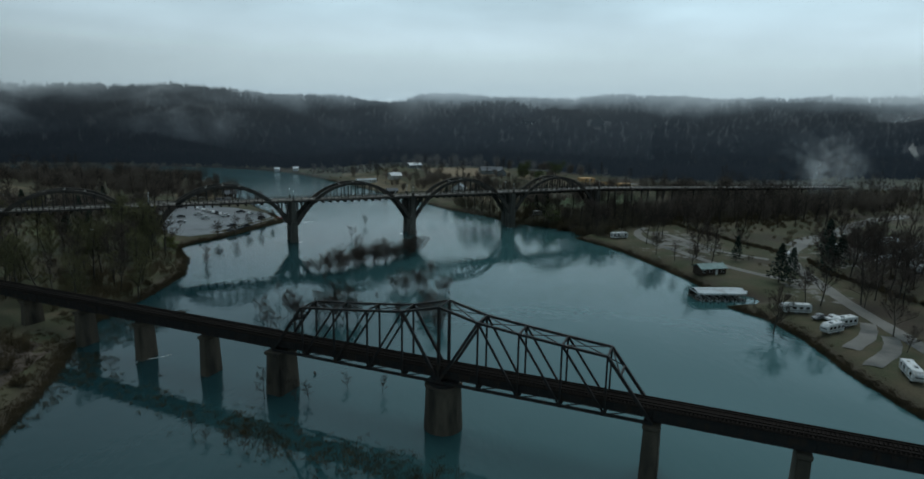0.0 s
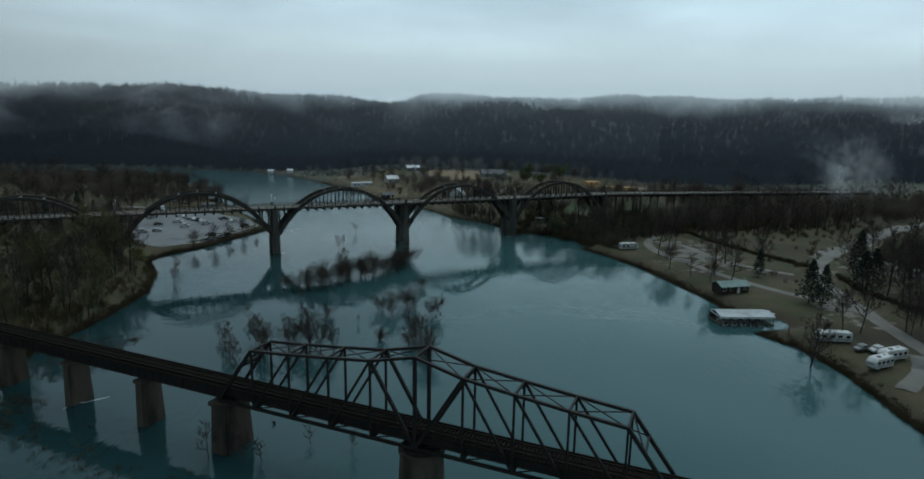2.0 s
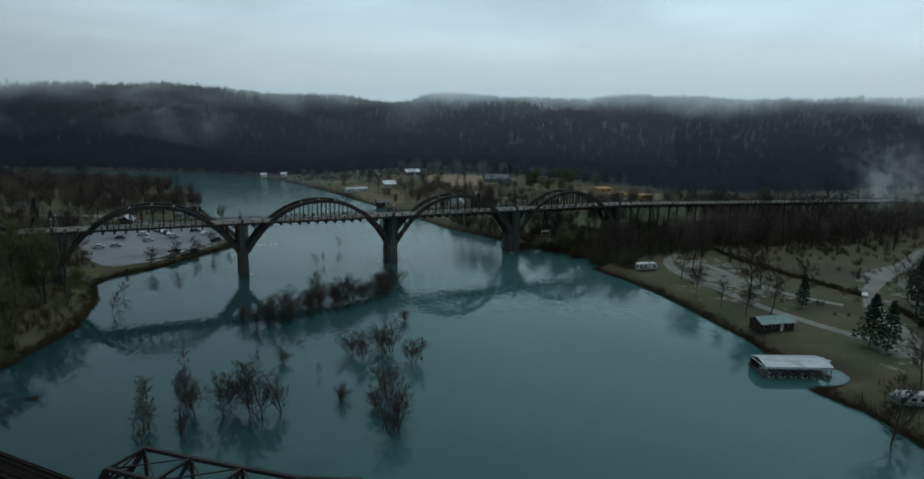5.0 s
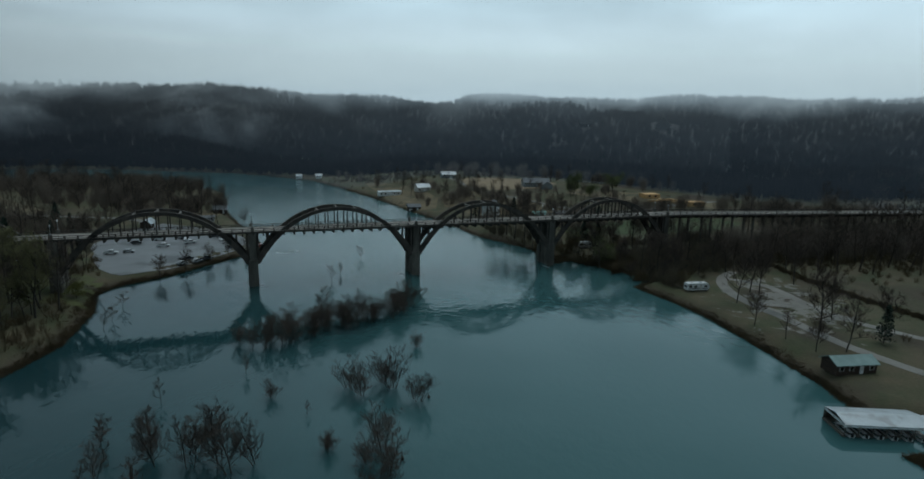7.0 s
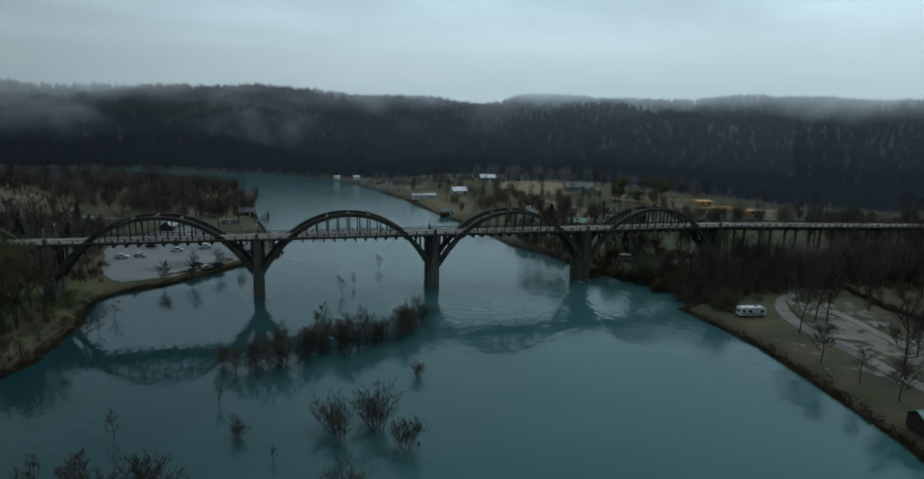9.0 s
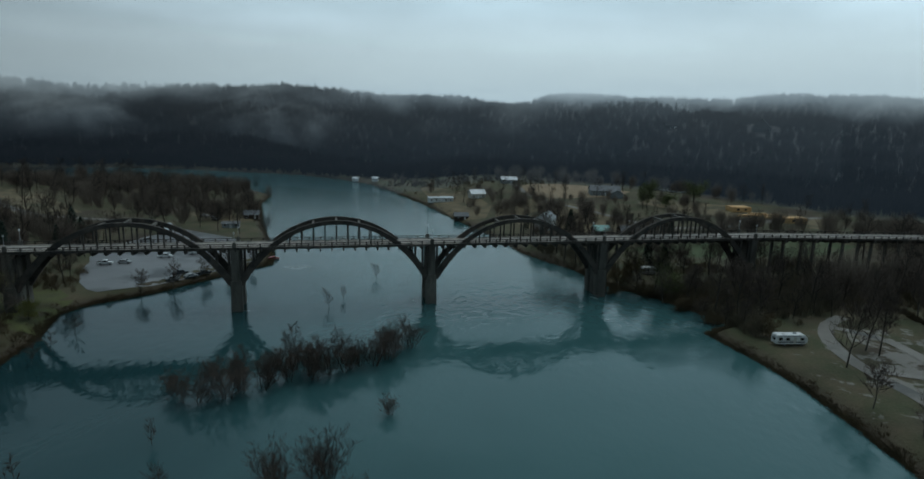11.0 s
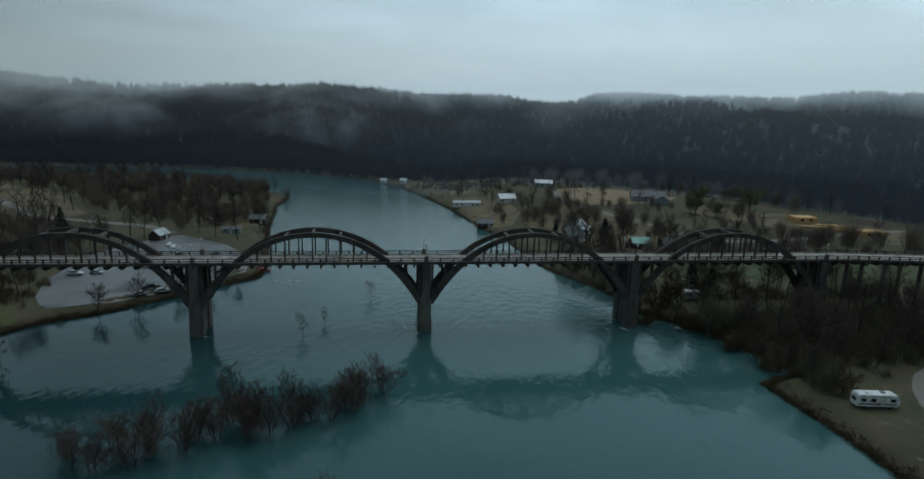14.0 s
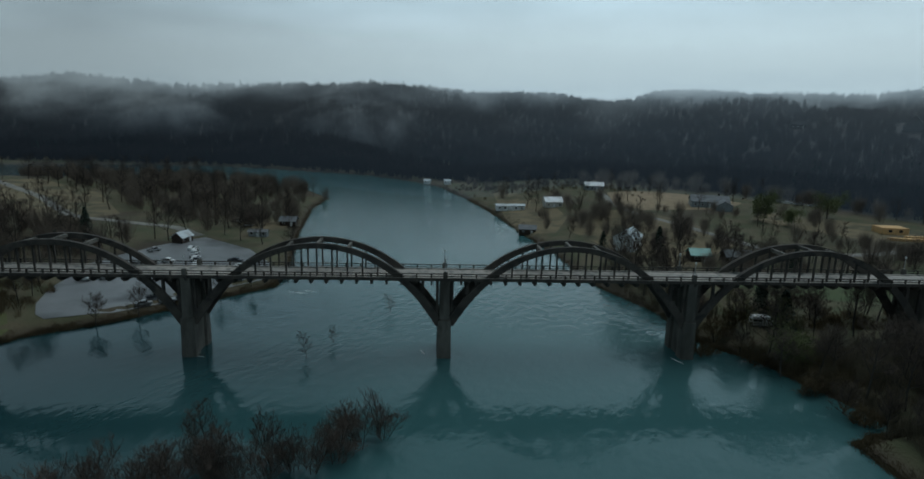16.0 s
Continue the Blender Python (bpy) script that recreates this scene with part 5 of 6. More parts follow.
def spread(poly, n, shore=1.5, gap=3.0):
    """Places inside an outline, off the roads and the water."""
    a = np.array(poly, float)
    p = np.column_stack([rn.uniform(a[:, 0].min(), a[:, 0].max(), n), rn.uniform(a[:, 1].min(), a[:, 1].max(), n)])
    ok = np.array([in_poly(x, y, poly) and free(x, y, gap) for x, y in p]) & (shore_distance(p[:, 0], p[:, 1]) > shore)
    return p[ok]


def bank_thicket():
    """The dense dark thicket between the road bridge and the camp, and along the bank above the bridge."""
    p = np.concatenate([spread([(50, 331), (64, 313), (74, 312), (97, 322), (122, 352), (150, 375), (165, 400), (110, 394), (74, 366), (56, 350)], 1500, 0.6),
                        spread([(-6, 398), (8, 378), (30, 338), (38, 340), (34, 362), (14, 392), (2, 406)], 260, 0.5),
                        spread([(62, 318), (66, 306), (73, 292), (77, 294), (74, 314)], 90, 0.4, 2.0),
                        spread([(150, 340), (220, 390), (260, 450), (190, 430), (150, 395)], 500, 3)])
    protos = [dome_proto(rp, 6.5 + 0.8 * i, 2.9, 80) for i in range(5)]
    s = rn.uniform(0.45, 1.1, len(p)) * (0.55 + 0.45 * np.clip(shore_distance(p[:, 0], p[:, 1]) / 9, 0, 1))
    bulk("thicket", protos, np.column_stack([p, ground_height(p[:, 0], p[:, 1])]), s, rn.uniform(0, 6.28, len(p)), rn.randint(0, 5, len(p)), THICKET, "dense dark leafless thicket on the flooded bank", "thicket")


def valley_crowns():
    """Brown winter crowns over the riverside park and the village."""
    p = np.concatenate([spread([(-178, 372), (-158, 425), (-192, 470), (-212, 510), (-260, 532), (-340, 530), (-460, 470), (-420, 440), (-320, 440), (-250, 400), (-185, 392)], 620, 2),
                        spread([(-176, 300), (-185, 350), (-245, 345), (-400, 392), (-440, 330), (-300, 285), (-190, 285)], 260, 3),
                        spread([(-185, 470), (-165, 425), (-150, 405), (-158, 440), (-180, 478), (-205, 512), (-212, 508)], 90, 0.5),
                        spread([(-30, 470), (0, 405), (45, 400), (110, 440), (60, 452), (-10, 512), (-40, 500)], 190, 3),
                        spread([(-110, 575), (-62, 480), (-56, 470), (-90, 545), (-150, 620), (-170, 628)], 160, 0.8),
                        spread([(60, 470), (170, 430), (260, 470), (190, 500), (150, 470), (100, 480), (60, 500)], 170, 3),
                        spread([(112, 350), (160, 377), (230, 408), (330, 462), (350, 440), (260, 378), (160, 345), (126, 342)], 300, 3),
                        spread([(-75, 500), (-45, 468), (-10, 470), (30, 470), (55, 500), (40, 535), (-15, 525), (-60, 545)], 40, 3),
                        spread([(45, 530), (95, 480), (165, 470), (175, 505), (110, 545)], 25, 3),
                        spread([(92, 352), (104, 338), (150, 352), (262, 402), (247, 430)], 360, 3),
                        spread([(-60, 600), (-20, 600), (60, 590), (130, 545), (150, 560), (60, 610), (-40, 640)], 260, 3)])
    protos = [wood_proto(rp, 11 + i, 4.8 + 0.2 * i, 170, 0.2) for i in range(6)]
    bulk("valley_crowns", protos, np.column_stack([p, ground_height(p[:, 0], p[:, 1])]), rn.uniform(0.6, 1.1, len(p)) * np.where((p[:, 0] > 105) & (p[:, 1] < 465), 1.25, np.where((p[:, 0] > -110) & (p[:, 1] < 580), 0.86, 1.0)), rn.uniform(0, 6.28, len(p)), rn.randint(0, 6, len(p)), CROWNS, "brown leafless crowns over the park and the village", "woods")


bank_thicket()
valley_crowns()


def drowned_scrub():
    """Grass and brush that just break the water by the railway, and on the flooded corner of the bank."""
    n = 1500
    x = rn.uniform(-100, 2, n)
    y = np.interp(x, [-100, -52, -27, 0], [138, 110, 99, 88]) + rn.normal(0, 3.2, n)
    keep = rn.random(n) < 0.35 + 0.65 * (x > -45)
    a = np.column_stack([rn.uniform(-112, -82, 1500), rn.uniform(95, 175, 1500)])
    p = np.concatenate([np.column_stack([x, y])[keep], a])
    p = p[np.abs((p[:, 0] - RO.x) * -math.sin(RA) + (p[:, 1] - RO.y) * math.cos(RA)) > 3]
    pos = np.column_stack([p, np.maximum(ground_height(p[:, 0], p[:, 1]), -0.1)])
    protos = [reed_proto(rp, 0.7, 0.9, 16) for _ in range(5)]
    bulk("drowned_scrub", protos, pos, rn.uniform(0.5, 1.3, len(p)), rn.uniform(0, 6.28, len(p)), rn.randint(0, 5, len(p)), BRUSH, "brown grass and scrub half under the flood", "scrub")


drowned_scrub()


# ---- buildings ----
def house(name, x, y, rz, length, width, eave, rise, wall, roof, label, windows=4, door=True, sink=0.3, z=None, chimney=False):
    z = gz(x, y) if z is None else z
    h = thing(name, pose(x, y, z, 0, 0, rz), label, "house")
    body = Buf().prism([(-width / 2, -sink), (width / 2, -sink), (width / 2, eave), (0, eave + rise), (-width / 2, eave)], -length / 2, length / 2)
    part("wall", body, wall, h, at=pose(0, 0, 0, 0, 0, 90))
    o, t = 0.5, 0.18
    k = rise / (width / 2)
    rf = Buf()
    for s in (-1, 1):
        e = (width / 2 + o)
        rf.prism([(s * e, eave - k * o + 0.06), (0, eave + rise + 0.06), (0, eave + rise + 0.06 + t), (s * e, eave - k * o + 0.06 + t)][::s], -length / 2 - o, length / 2 + o)
    part("roof", rf, roof, h, at=pose(0, 0, 0, 0, 0, 90))
    for s in (-1, 1):
        for i in range(windows):
            wx = (i + 0.5) / windows * length - length / 2
            if door and s == -1 and i == windows // 2:
                d = part("door", Buf().box((wx, s * (width / 2 + 0.03), 0), (1.0, 0.1, 2.05)), WHITE, h)
                continue
            w = part("window", Buf().box((wx, s * (width / 2 + 0.02), 0.95), (1.3, 0.1, 1.2)), WHITE, h)
            part("pane", Buf().box((wx, s * (width / 2 + 0.08), 1.02), (1.12, 0.03, 1.05)), GLASS, w)
    if chimney:
        part("chimney", Buf().box((length * 0.25, 0.6, eave + rise * 0.4), (0.8, 0.8, rise)), PIERMAT, h)
    return h


house("cabin", 98.4, 226.8, 14, 11, 5.2, 2.5, 1.3, LOG, GREENROOF, "dark brown cabin with a green metal roof above the bank", 4)
house("house", -1, 441, 80, 11, 9, 5.6, 3.2, WHITE, PALEROOF, "tall pale house with a metal roof among trees", 3)
house("house", 28, 549, 10, 20, 12, 3.2, 3.0, GREYWALL, GREYROOF, "large grey house with a grey shingle roof", 5, chimney=True)
house("house", 36, 540, 100, 9, 8, 3.0, 2.2, GREYWALL, GREYROOF, "small grey garage wing beside the large house", 2)
house("house", -45, 584, 20, 12, 7, 3.0, 2.0, GREYWALL, PALEROOF, "pale house at the edge of the woods", 4)
house("house", -58, 528, 30, 10, 8, 3.2, 2.4, CREAM, PALEROOF, "white cottage with a pale metal roof", 3)
house("mobile_home", -82, 520, 30, 17, 5, 2.8, 0.7, WHITE, PALEROOF, "long low white mobile home near the river", 5)
house("cabin", -53, 463, 20, 8, 6, 2.6, 1.6, LOG, GREYROOF, "small dark cabin on the far bank", 2)
house("house", 28, 433, 20, 7.5, 7, 2.6, 2.0, LOG, TEALROOF, "dark house with a teal metal roof", 2)
house("house", 42, 436, 20, 10, 7, 2.6, 2.0, LOG, GREYROOF, "brown house with a dark roof", 3)
DARKSHINGLE = material("dark_wet_shingle", (0.020, 0.021, 0.023), (0.013, 0.014, 0.015), 0.5, 0.95, spec=0.05)
house("cottage", -171, 622, 10, 5, 4, 2.4, 1.3, WHITE, PALEROOF, "small white riverside cottage", 2)
house("cottage", -192, 627, 10, 5, 4, 2.4, 1.3, WHITE, PALEROOF, "small white riverside cottage", 2)
house("pavilion", -169, 357, 100, 6.5, 5, 2.6, 1.9, LOG, PALEROOF, "brown park building with a pale roof", 2)
house("boathouse", -160, 413, 25, 7.5, 6.5, 2.4, 1.8, LOG, GREYROOF, "dark boathouse with a weathered roof by the water", 2)
house("shed", -153, 384, 25, 8, 3.5, 2.2, 0.7, GREYWALL, GREYROOF, "long low grey park shed", 3)
house("lodge", 214, 956, 74, 22, 20, 4, 11, DARKSHINGLE, DARKSHINGLE, "dark steep-roofed lodge on the wooded hill", 4, chimney=True)
house("hill_house", 110, 985, 5, 20, 11, 4, 4, DARKSHINGLE, DARKSHINGLE, "low dark house on the wooded hill", 4)
for x, y, rz, ln in ((196, 262, 20, 26), (212, 246, 20, 30), (228, 282, 25, 24), (205, 284, 22, 18)):
    house("camp_hall", x, y, rz, ln, 9, 3.0, 1.6, GREYWALL, PALEROOF, "long pale-roofed camp building among the trees", 5)


def frame_house(x, y, rz, length, width):
    """A building shell of raw timber."""
    h = thing("timber_shell", pose(x, y, gz(x, y), 0, 0, rz), "unfinished house shell of fresh orange lumber", "house", "houses under construction")
    for s in (-1, 1):
        part("wall_panel", Buf().box((0, s * width / 2, 0), (length, 0.2, 2.7)), LUMBER, h)
        part("end_panel", Buf().box((s * length / 2, 0, 0), (0.2, width - 0.3, 2.7)), LUMBER, h)
        # solid dark boxes on the wall, painted as the shaded inside of openings
        part("opening_shade", Buf().box((length * 0.2 * s, -width / 2 - 0.03, 0.8), (1.6, 0.2, 1.3)), DARK, h)
    part("floor_deck", Buf().box((0, 0, -0.2), (length, width, 0.3)), LUMBER, h)
    part("ceiling_deck", Buf().box((0, 0, 2.7), (length, width, 0.2)), LUMBER, h)


frame_house(109, 517, 20, 12, 8)
frame_house(134, 494, 20, 12, 7)


def lumber_stack(x, y, rz, length):
    s = thing("lumber_stack", pose(x, y, gz(x, y), 0, 0, rz), "stack of fresh yellow lumber on the ground", "lumber", "lumber stacks")
    for i in range(4):
        part("board_layer", Buf().box((0.1 * (i % 2), 0, 0.1 + i * 0.3), (length, 2.6 - 0.1 * i, 0.26)), LUMBER, s)


for x, y, rz, ln in ((118, 508, 20, 11), (124, 500, 20, 8), (126, 507, 25, 9), (112, 502, 15, 14)):
    lumber_stack(x, y, rz, ln)


# ---- boat dock ----
def boat_dock():
    d = thing("boat_dock", pose(90.7, 200.5, 0, 0, 0, 3) @ Matrix.Diagonal((0.86, 0.92, 0.95, 1)), "floating boat dock under a pale metal roof", "dock")
    rf = Buf().prism([(-4.3, 2.9), (0, 3.8), (4.3, 2.9), (4.3, 3.05), (0, 3.97), (-4.3, 3.05)], -10, 10)
    part("roof", rf, PALEROOF, d, at=pose(0, 0, 0, 0, 0, 90))
    part("fascia", Buf().box((0, -4.2, 2.45), (20, 0.12, 0.5)), WHITE, d)
    part("gable", Buf().box((-9.9, 0, 2.5), (0.1, 8.2, 0.5)), WHITE, d)
    for i in range(7):
        for s in (-1, 1):
            part("post", Buf().box((-9.6 + i * 3.2, s * 3.9, 0.1), (0.2, 0.2, 2.9)), WOOD, d)
        part("finger_pier", Buf().box((-9.6 + i * 3.2, 0, 0.05), (0.8, 7.8, 0.4)), WOOD, d)
    part("walkway", Buf().box((0, 3.6, 0.05), (20, 1.3, 0.45)), WOOD, d)
    part("back_wall", Buf().box((0, 4.0, 0.4), (20, 0.1, 2.3)), LOG, d)
    part("gangway", Buf().beam((10, 3.6, 0.4), (15, 4.5, 1.5), 1.3, 0.2), PALEROOF, d)


boat_dock()


def boat(x, y, rz, z=0.0, mat=WHITE):
    b = thing("boat", pose(x, y, z, 0, 0, rz), "small white flat river boat", "boat", "river boats")
    hull = Buf()
    sec = [(-3.0, 0.75), (0, 0.85), (2.0, 0.65), (3.0, 0.12)]
    for px, w in sec:
        hull.v += [(px, -w, 0.55), (px, -w * 0.7, -0.05), (px, w * 0.7, -0.05), (px, w, 0.55)]
    for i in range(3):
        hull.f += [(4 * i + j, 4 * i + 4 + j, 4 * i + 5 + j, 4 * i + 1 + j) for j in range(3)]
    hull.f.append((0, 1, 2, 3))
    part("hull", hull, mat, b)
    for px in (-1.8, -0.2, 1.2):
        part("bench", Buf().box((px, 0, 0.3), (0.35, 1.2, 0.08)), WOOD, b)
    part("outboard_motor", Buf().box((-3.1, 0, 0.2), (0.35, 0.4, 0.8)), DARK, b)


for i in range(6):
    boat(83.9 + i * 2.75, 199.4, 93)


# ---- vehicles ----
def wheel_mesh(rad=0.36, w=0.24):
    return Buf().tube([(0, -w / 2, 0), (0, w / 2, 0)], [rad, rad], 12).mesh("wheel", DARK)


WHEEL = wheel_mesh()
RIM = Buf().tube([(0, -0.14, 0), (0, 0.14, 0)], [0.2, 0.2], 10).mesh("rim", LAMPM)


def wheels(parent, xs, half, rad=0.36):
    for x in xs:
        for s in (-1, 1):
            w = part("wheel", WHEEL, DARK, parent, at=pose(x, s * half, rad))
            part("rim", RIM, LAMPM, w)


def travel_trailer(x, y, rz, length, label, motor=False, stripe=GREYWALL):
    z = gz(x, y)
    t = thing("motorhome" if motor else "travel_trailer", pose(x, y, z, 0, 0, rz), label, "camper", "parked campers")
    L2, W, H = length / 2, 2.5, 3.1
    prof = [(-L2, 0.55), (L2 - 0.5, 0.55), (L2, 1.2), (L2 - 0.1, 2.3), (L2 - 0.9, H), (-L2 + 0.25, H), (-L2, H - 0.4)]
    part("body", bevelled(Buf().prism(prof, -W / 2, W / 2), WHITE, "body", 0.12), WHITE, t)
    for s in (-1, 1):
        part("stripe", Buf().box((-0.2, s * (W / 2 + 0.005), 1.0), (length * 0.86, 0.03, 0.28)), stripe, t)
        for i in range(4):
            wx = -L2 + length * (i + 0.6) / 4.4
            if s == -1 and i == 2:
                part("door", Buf().box((wx, s * (W / 2 + 0.012), 0.6), (0.75, 0.04, 1.9)), CREAM, t)
            else:
                part("window", Buf().box((wx, s * (W / 2 + 0.012), 1.6), (1.1, 0.05, 0.75)), GLASS, t)
    part("front_window", Buf().beam((L2 - 0.02, -0.9, 1.8), (L2 - 0.02, 0.9, 1.8), 0.75, 0.12), GLASS, t)
    part("rear_window", Buf().box((-L2 - 0.005, 0, 1.5), (0.05, 1.5, 0.7)), GLASS, t)
    part("roof_vent", Buf().box((length * 0.15, 0.2, H - 0.02), (0.9, 0.7, 0.28)), GREYWALL, t)
    part("roof_vent", Buf().box((-length * 0.25, -0.3, H - 0.02), (0.5, 0.5, 0.18)), CREAM, t)
    part("awning", Buf().tube([(-L2 * 0.6, -W / 2 - 0.12, H - 0.25), (L2 * 0.5, -W / 2 - 0.12, H - 0.25)], [0.1, 0.1], 8), GREYWALL, t)
    wheels(t, (L2 - 1.5, -L2 + 2.4) if motor else (-0.6, 0.3), 1.12)
    if not motor:
        part("hitch", Buf().beam((L2 - 0.3, 0, 0.6), (L2 + 1.3, 0, 0.55), 0.5, 0.12), DARK, t)
    return t


def car(x, y, rz, mat, pickup=False, label=""):
    t = thing("pickup_truck" if pickup else "car", pose(x, y, gz(x, y) + 0.12, 0, 0, rz), label or "parked car", "car", "parked cars")
    if pickup:
        prof = [(-2.7, 0.45), (2.6, 0.45), (2.65, 0.95), (1.3, 1.1), (0.75, 1.8), (-0.75, 1.8), (-0.85, 1.1), (-2.7, 1.1)]
        glass = [(1.22, 1.14), (0.72, 1.7), (-0.68, 1.7), (-0.75, 1.14)]
    else:
        prof = [(-2.25, 0.4), (2.2, 0.4), (2.25, 0.8), (1.1, 0.98), (0.45, 1.48), (-1.2, 1.5), (-1.95, 1.0), (-2.25, 0.95)]
        glass = [(1.0, 1.0), (0.42, 1.42), (-1.12, 1.43), (-1.75, 1.02)]
    part("body", bevelled(Buf().prism(prof, -0.88, 0.88), mat, "body", 0.07), mat, t)
    part("glasshouse", Buf().prism(glass, -0.9, 0.9), GLASS, t)
    gx = 1.05 if pickup else 0.8
    part("windscreen", Buf().beam((gx, -0.7, 1.42 if pickup else 1.24), (gx, 0.7, 1.42 if pickup else 1.24), 0.5, 0.08, up=(0.6, 0, 0.8)), GLASS, t)
    if pickup:
        part("bed", Buf().box((-1.75, 0, 1.08), (1.6, 1.45, 0.05)), DARK, t)
    for s in (-1, 1):
        part("headlight", Buf().box((2.2, s * 0.65, 0.65), (0.12, 0.3, 0.16)), WHITE, t)
    wheels(t, (1.45, -1.45), 0.82)


travel_trailer(105.6, 178.5, 176, 9.0, "long white travel trailer parked on the bank")
travel_trailer(106.5, 161, 205, 7.4, "white motorhome with dark windows on the bank", True)
travel_trailer(113, 166, 200, 8.2, "white travel trailer with grey stripe beside the camp road")
travel_trailer(107, 131, 250, 9.2, "white motorhome parked on a gravel pitch", True)
travel_trailer(80.3, 293.5, 17, 8.8, "white motorhome with dark windows parked on the river bank", True, DARK)
travel_trailer(47.5, 359.5, 20, 5.6, "small white camper under trees by the bridge")
for x, y, rz, ln in ((177, 272, 15, 10), (184, 252, 20, 9), (190, 242, 10, 9.5), (199, 236, 25, 10), (186, 232, 15, 9), (210, 262, 12, 9)):
    travel_trailer(x, y, rz, ln, "white camper among bare camp trees")
car(109.5, 172, 200, CARGREY, True, "silver pickup truck beside campers")
car(113, 171, 195, WHITE, True, "white pickup truck beside campers")
car(148, 262, 60, WHITE, False, "white car on the camp road")
car(110, 120, 200, CARDARK, False, "dark car on a gravel pitch")
rc = random.Random(21)
for i, (x, y, rz) in enumerate([(-149, 301, 25), (-144, 305, 20), (-115, 295, 60), (-112.5, 301, 62), (-111, 306, 60), (-116, 300, 62), (-137, 318, 30), (-109, 325, 70), (-155, 349, 110), (-150, 346, 110), (-147, 343, 112), (-144, 340, 110), (-141, 338, 110),
                                (-138, 335.5, 112), (-135, 333, 110), (-127, 343, 20), (-130, 327, 40), (-146, 330, 20), (-152, 322, 20), (-165, 340, 80), (-120, 338, 75)]):
    m, n = rc.choice([(WHITE, "white"), (WHITE, "white"), (CARDARK, "dark"), (CARGREY, "silver"), (CARDARK, "dark")])
    pk = rc.random() < 0.5
    car(x, y, rz, m, pk, n + (" pickup truck" if pk else " car") + " parked on the wet asphalt car park")
car(-103, 340, 40, CARRED, False, "red car parked near the river's edge")
for x, y, rz in ((66, 585, 10), (71, 583, 12), (77, 581, 10), (84, 579, 15), (92, 577, 12)):
    car(x, y, rz, rc.choice([WHITE, CARGREY]), True, "pale truck parked behind the village")
for x, y, rz in ((-184, 404, 10), (-179, 402, 20), (-172, 398, 15)):
    car(x, y, rz, WHITE, False, "white car parked by the riverside park")
patch("slab_picnic", [(-186, 281), (-174, 286), (-172, 281), (-184, 276)], PALEROOF, 0.2, "pale concrete picnic slab", "slab")


# ---- mist ----
def ribbon(name, off, z0, z1, x0, x1, mat, label, lead=0.0):
    """A long glowing sheet, painted as low cloud, that follows the foot of the hills."""
    b = Buf()
    n = 90
    for i in range(n + 1):
        x = x0 + (x1 - x0) * i / n
        y = float(np.interp(x, FOOT[:, 0], FOOT[:, 1])) + off + 30 * math.sin(x / 90) - lead * float(np.interp(x, [-250, -60], [1, 0]))
        for k, z in enumerate((z0, (z0 + z1) / 2, z1)):
            b.v.append((x, y + 25 * k, z))
    for i in range(n):
        for k in range(2):
            a = 3 * i + k
            b.f.append((a, a + 3, a + 4, a + 1))
    ob = tagged(part(name, b, mat, smooth=True), label, "mist", kind="stuff")
    ob.visible_shadow = False
    return ob


# glowing sheets, not a volume: they lift and blue the hills like haze
ribbon("haze_sheet", -45, -2, 200, -1500, 1300, mist_material("haze_glow", 0.0, 0.044, 60, 120, 110, 9), "glowing sheet painted as thin blue haze before the wooded hills", 42.0)
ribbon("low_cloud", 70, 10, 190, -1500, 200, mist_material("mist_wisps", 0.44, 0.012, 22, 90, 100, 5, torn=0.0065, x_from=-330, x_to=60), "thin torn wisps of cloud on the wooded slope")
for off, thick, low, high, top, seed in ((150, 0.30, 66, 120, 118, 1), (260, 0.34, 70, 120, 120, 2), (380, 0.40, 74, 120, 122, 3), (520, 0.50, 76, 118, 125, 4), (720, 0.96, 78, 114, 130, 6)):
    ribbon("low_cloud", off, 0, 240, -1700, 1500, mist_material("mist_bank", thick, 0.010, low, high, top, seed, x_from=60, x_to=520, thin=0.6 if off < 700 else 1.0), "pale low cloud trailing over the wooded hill")


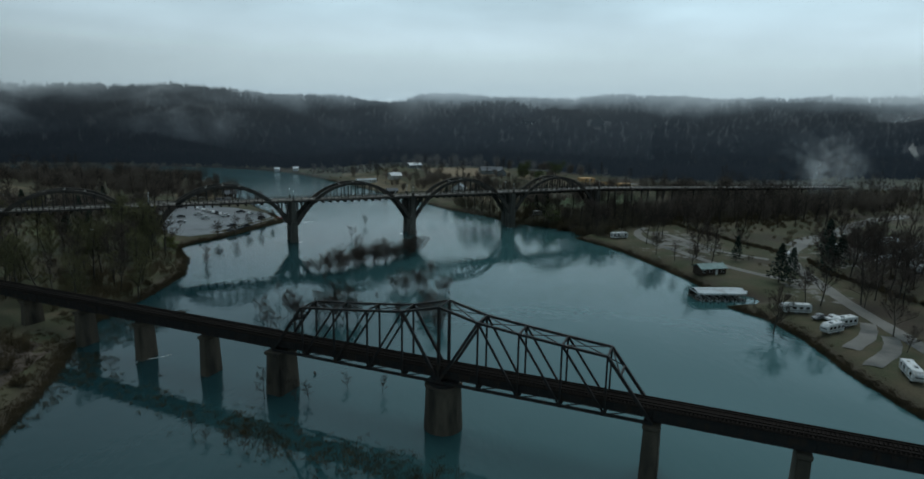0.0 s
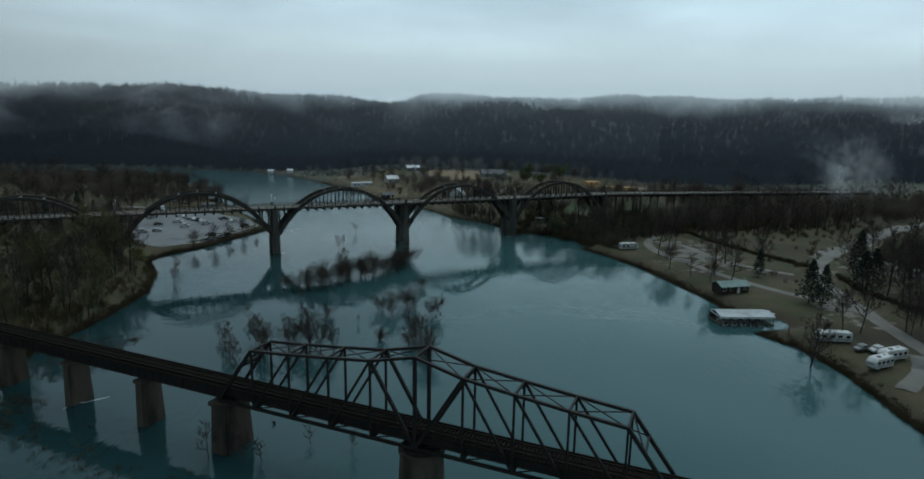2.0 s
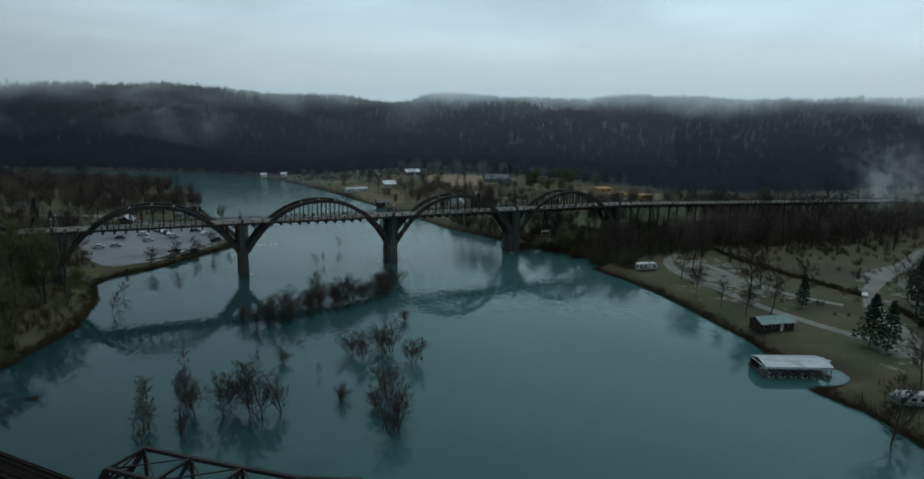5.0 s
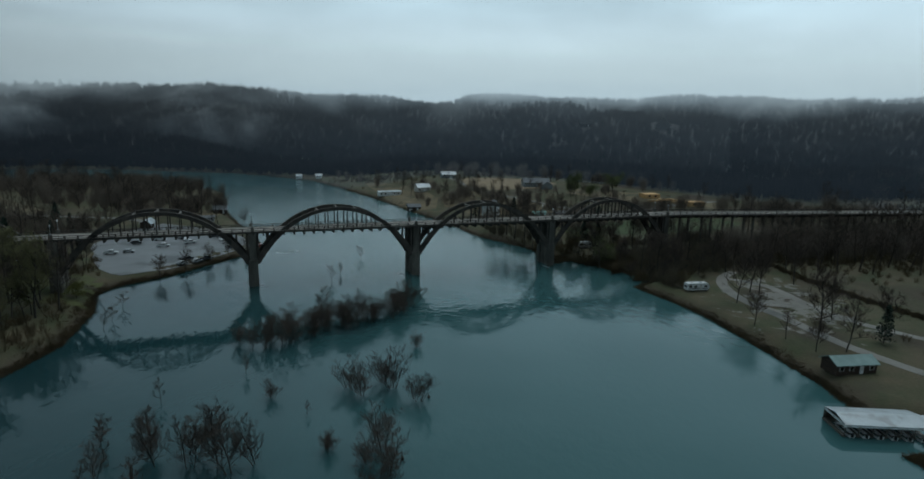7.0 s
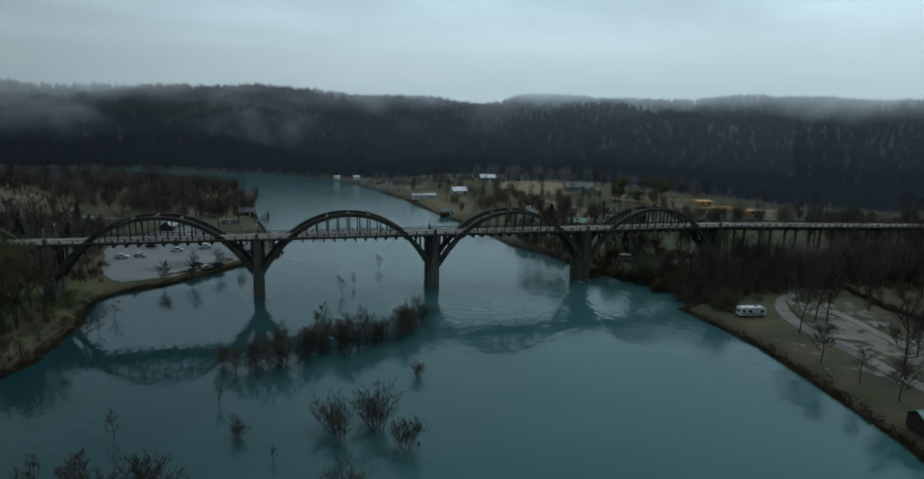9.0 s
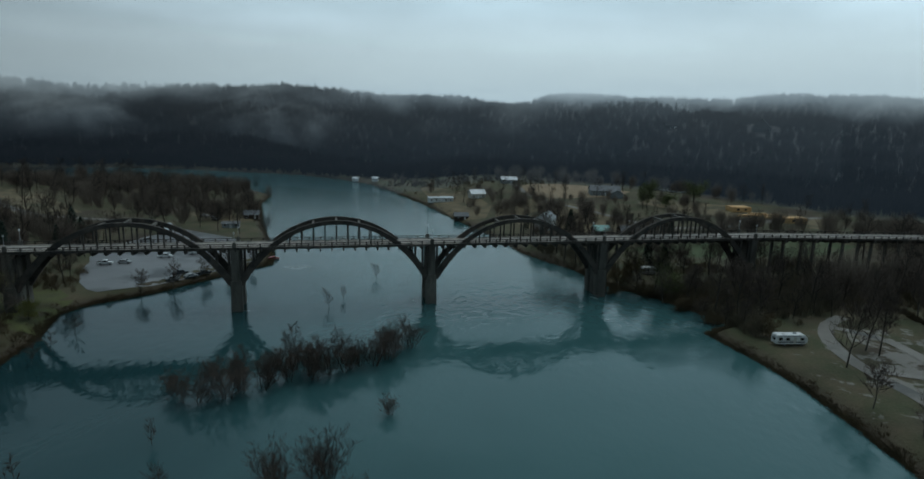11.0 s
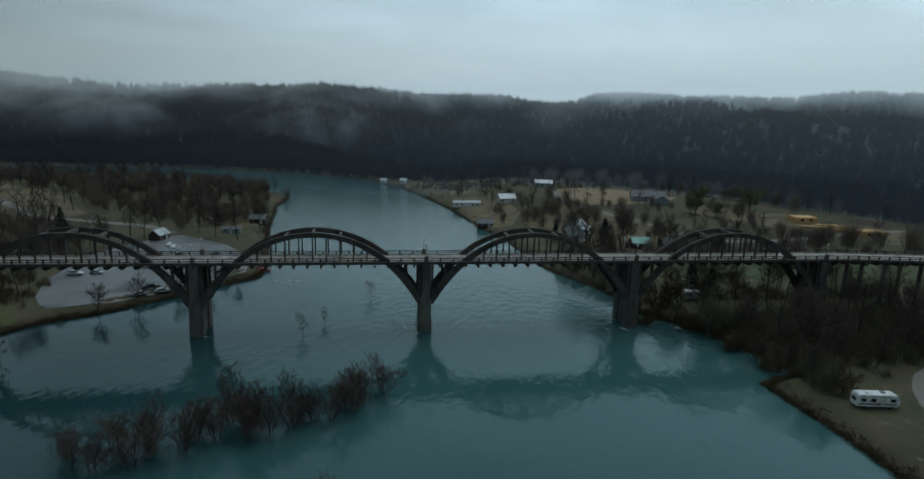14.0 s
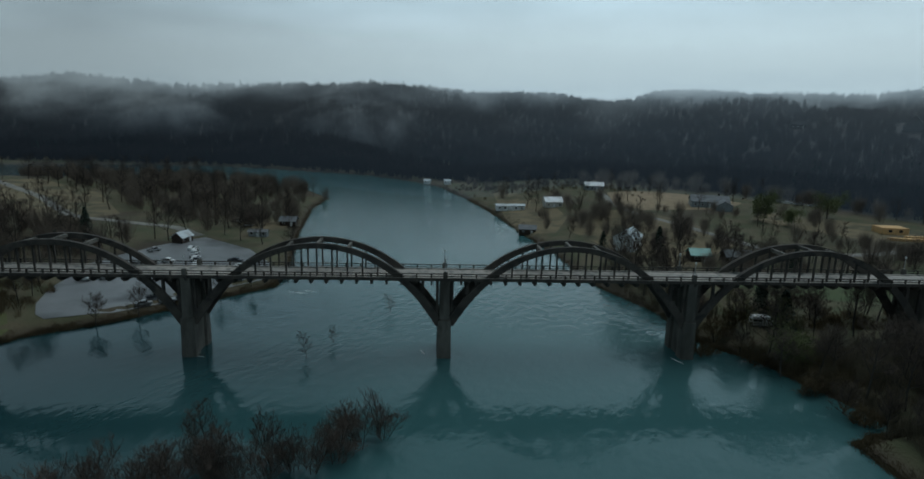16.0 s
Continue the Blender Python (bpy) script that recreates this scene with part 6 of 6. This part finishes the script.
def puff_material(seed):
    """Drifting smoke: thick in the middle, frayed to nothing at its rim."""
    m = bpy.data.materials.new("drifting_smoke")
    m.use_nodes = True
    nt = m.node_tree
    N, L = nt.nodes.new, nt.links.new
    nt.nodes.clear()
    out, mix, tr = N("ShaderNodeOutputMaterial"), N("ShaderNodeMixShader"), N("ShaderNodeBsdfTransparent")
    co, ln, n = N("ShaderNodeTexCoord"), N("ShaderNodeVectorMath"), N("ShaderNodeTexNoise")
    ln.operation = "LENGTH"
    L(co.outputs["Object"], ln.inputs[0])
    n.inputs["Scale"].default_value, n.inputs["Detail"].default_value, n.inputs["Distortion"].default_value = 2.1 + 0.2 * seed, 5, 1.0
    L(co.outputs["Object"], n.inputs["Vector"])
    rim, torn, mul = N("ShaderNodeMapRange"), N("ShaderNodeMapRange"), N("ShaderNodeMath")
    rim.interpolation_type = "SMOOTHSTEP"
    rim.inputs["From Min"].default_value, rim.inputs["From Max"].default_value = 0.15, 1.0
    rim.inputs["To Min"].default_value, rim.inputs["To Max"].default_value = 0.32, 0.0
    torn.inputs["From Min"].default_value, torn.inputs["From Max"].default_value = 0.38, 0.68
    L(ln.outputs["Value"], rim.inputs[0])
    L(n.outputs[0], torn.inputs[0])
    mul.operation = "MULTIPLY"
    L(rim.outputs[0], mul.inputs[0])
    L(torn.outputs[0], mul.inputs[1])
    a, b, c = N("ShaderNodeBsdfDiffuse"), N("ShaderNodeBsdfTranslucent"), N("ShaderNodeMixShader")
    a.inputs[0].default_value = b.inputs[0].default_value = (0.85, 0.87, 0.88, 1)
    L(a.outputs[0], c.inputs[1])
    L(b.outputs[0], c.inputs[2])
    L(mul.outputs[0], mix.inputs[0])
    L(tr.outputs[0], mix.inputs[1])
    L(c.outputs[0], mix.inputs[2])
    L(mix.outputs[0], out.inputs[0])
    return m


def puffs(x, y, z, wide, high, count, seed):
    """A plume of smoke as billowing sheets one behind the other."""
    r = random.Random(seed)
    mat = puff_material(seed)
    top = thing("smoke_plume", pose(x, y, z), "pale smoke drifting up from the camp trees", "smoke", kind="stuff")
    for i in range(count):
        sheet = Buf()
        k = 10
        for a in range(k + 1):
            for c in range(k + 1):
                px, pz = a / k * 2 - 1, c / k * 2 - 1
                sheet.v.append((px, 0.25 * math.sin(3 * px + i) * math.cos(2 * pz + seed), pz))
        sheet.f = [(a * (k + 1) + c, (a + 1) * (k + 1) + c, (a + 1) * (k + 1) + c + 1, a * (k + 1) + c + 1) for a in range(k) for c in range(k)]
        ob = part("smoke", sheet, mat, top, smooth=True)
        ob.matrix_basis = pose(r.uniform(-0.3, 0.3) * wide, i * 6.0, r.uniform(-0.2, 0.3) * high, 0, 0, r.uniform(-15, 15)) @ Matrix.Diagonal((wide * r.uniform(0.7, 1.1), wide * 0.5, high * r.uniform(0.7, 1.1), 1))
        ob.visible_shadow = False


puffs(232, 372, 33, 44, 27, 3, 1)
puffs(640, 900, 72, 70, 24, 2, 2)


def foam(x, y, length, rz, seed):
    """A short white wake where the current meets a pier."""
    r = random.Random(seed)
    b = Buf()
    for i in range(9):
        t = i / 8
        w = 0.15 * math.sin(math.pi * (0.1 + 0.85 * t)) * r.uniform(0.5, 1.2) + 0.03
        off = r.uniform(-0.1, 0.1)
        b.v += [(t * length, off - w, 0), (t * length, off, 0.05), (t * length, off + w, 0)]
        if i:
            n = 3 * i
            b.f += [(n - 3, n, n + 1, n - 2), (n - 2, n + 1, n + 2, n - 1)]
    f = part("foam", b, WHITE, at=pose(x, y, 0.03, 0, 0, rz))
    tagged(f, "white streak of foam beside a bridge pier", "foam", "wakes at the piers")


for i, (x, y, ln, rz) in enumerate(((-79.5, 277, 5, 20), (-29, 304, 3, 140), (26.5, 330, 4, -40), (-76, 137, 6, 35), (-77, 134, 2.5, 100), (-92, 330, 7, 5), (-88, 333, 5, 12))):
    foam(x, y, ln, rz, i)


def stump(x, y, h):
    b = Buf().tube([(0, 0, -1), (0.1, 0, h * 0.6), (0.25, 0.1, h)], [0.32, 0.26, 0.12], 7)
    b.tube([(0.1, 0, h * 0.5), (0.9, 0.3, h * 0.8)], [0.12, 0.05], 5)
    tagged(part("stump", b, BARK, at=pose(x, y, 0, 0, 0, x * 37)), "dark broken tree stump sticking out of the water", "stump", "drowned stumps")


for x, y, h in ((-4, 176, 0.9), (-19, 178, 1.6), (-46, 161, 4.5), (-3, 201, 0.8), (-33, 131, 0.8)):
    stump(x, y, h)
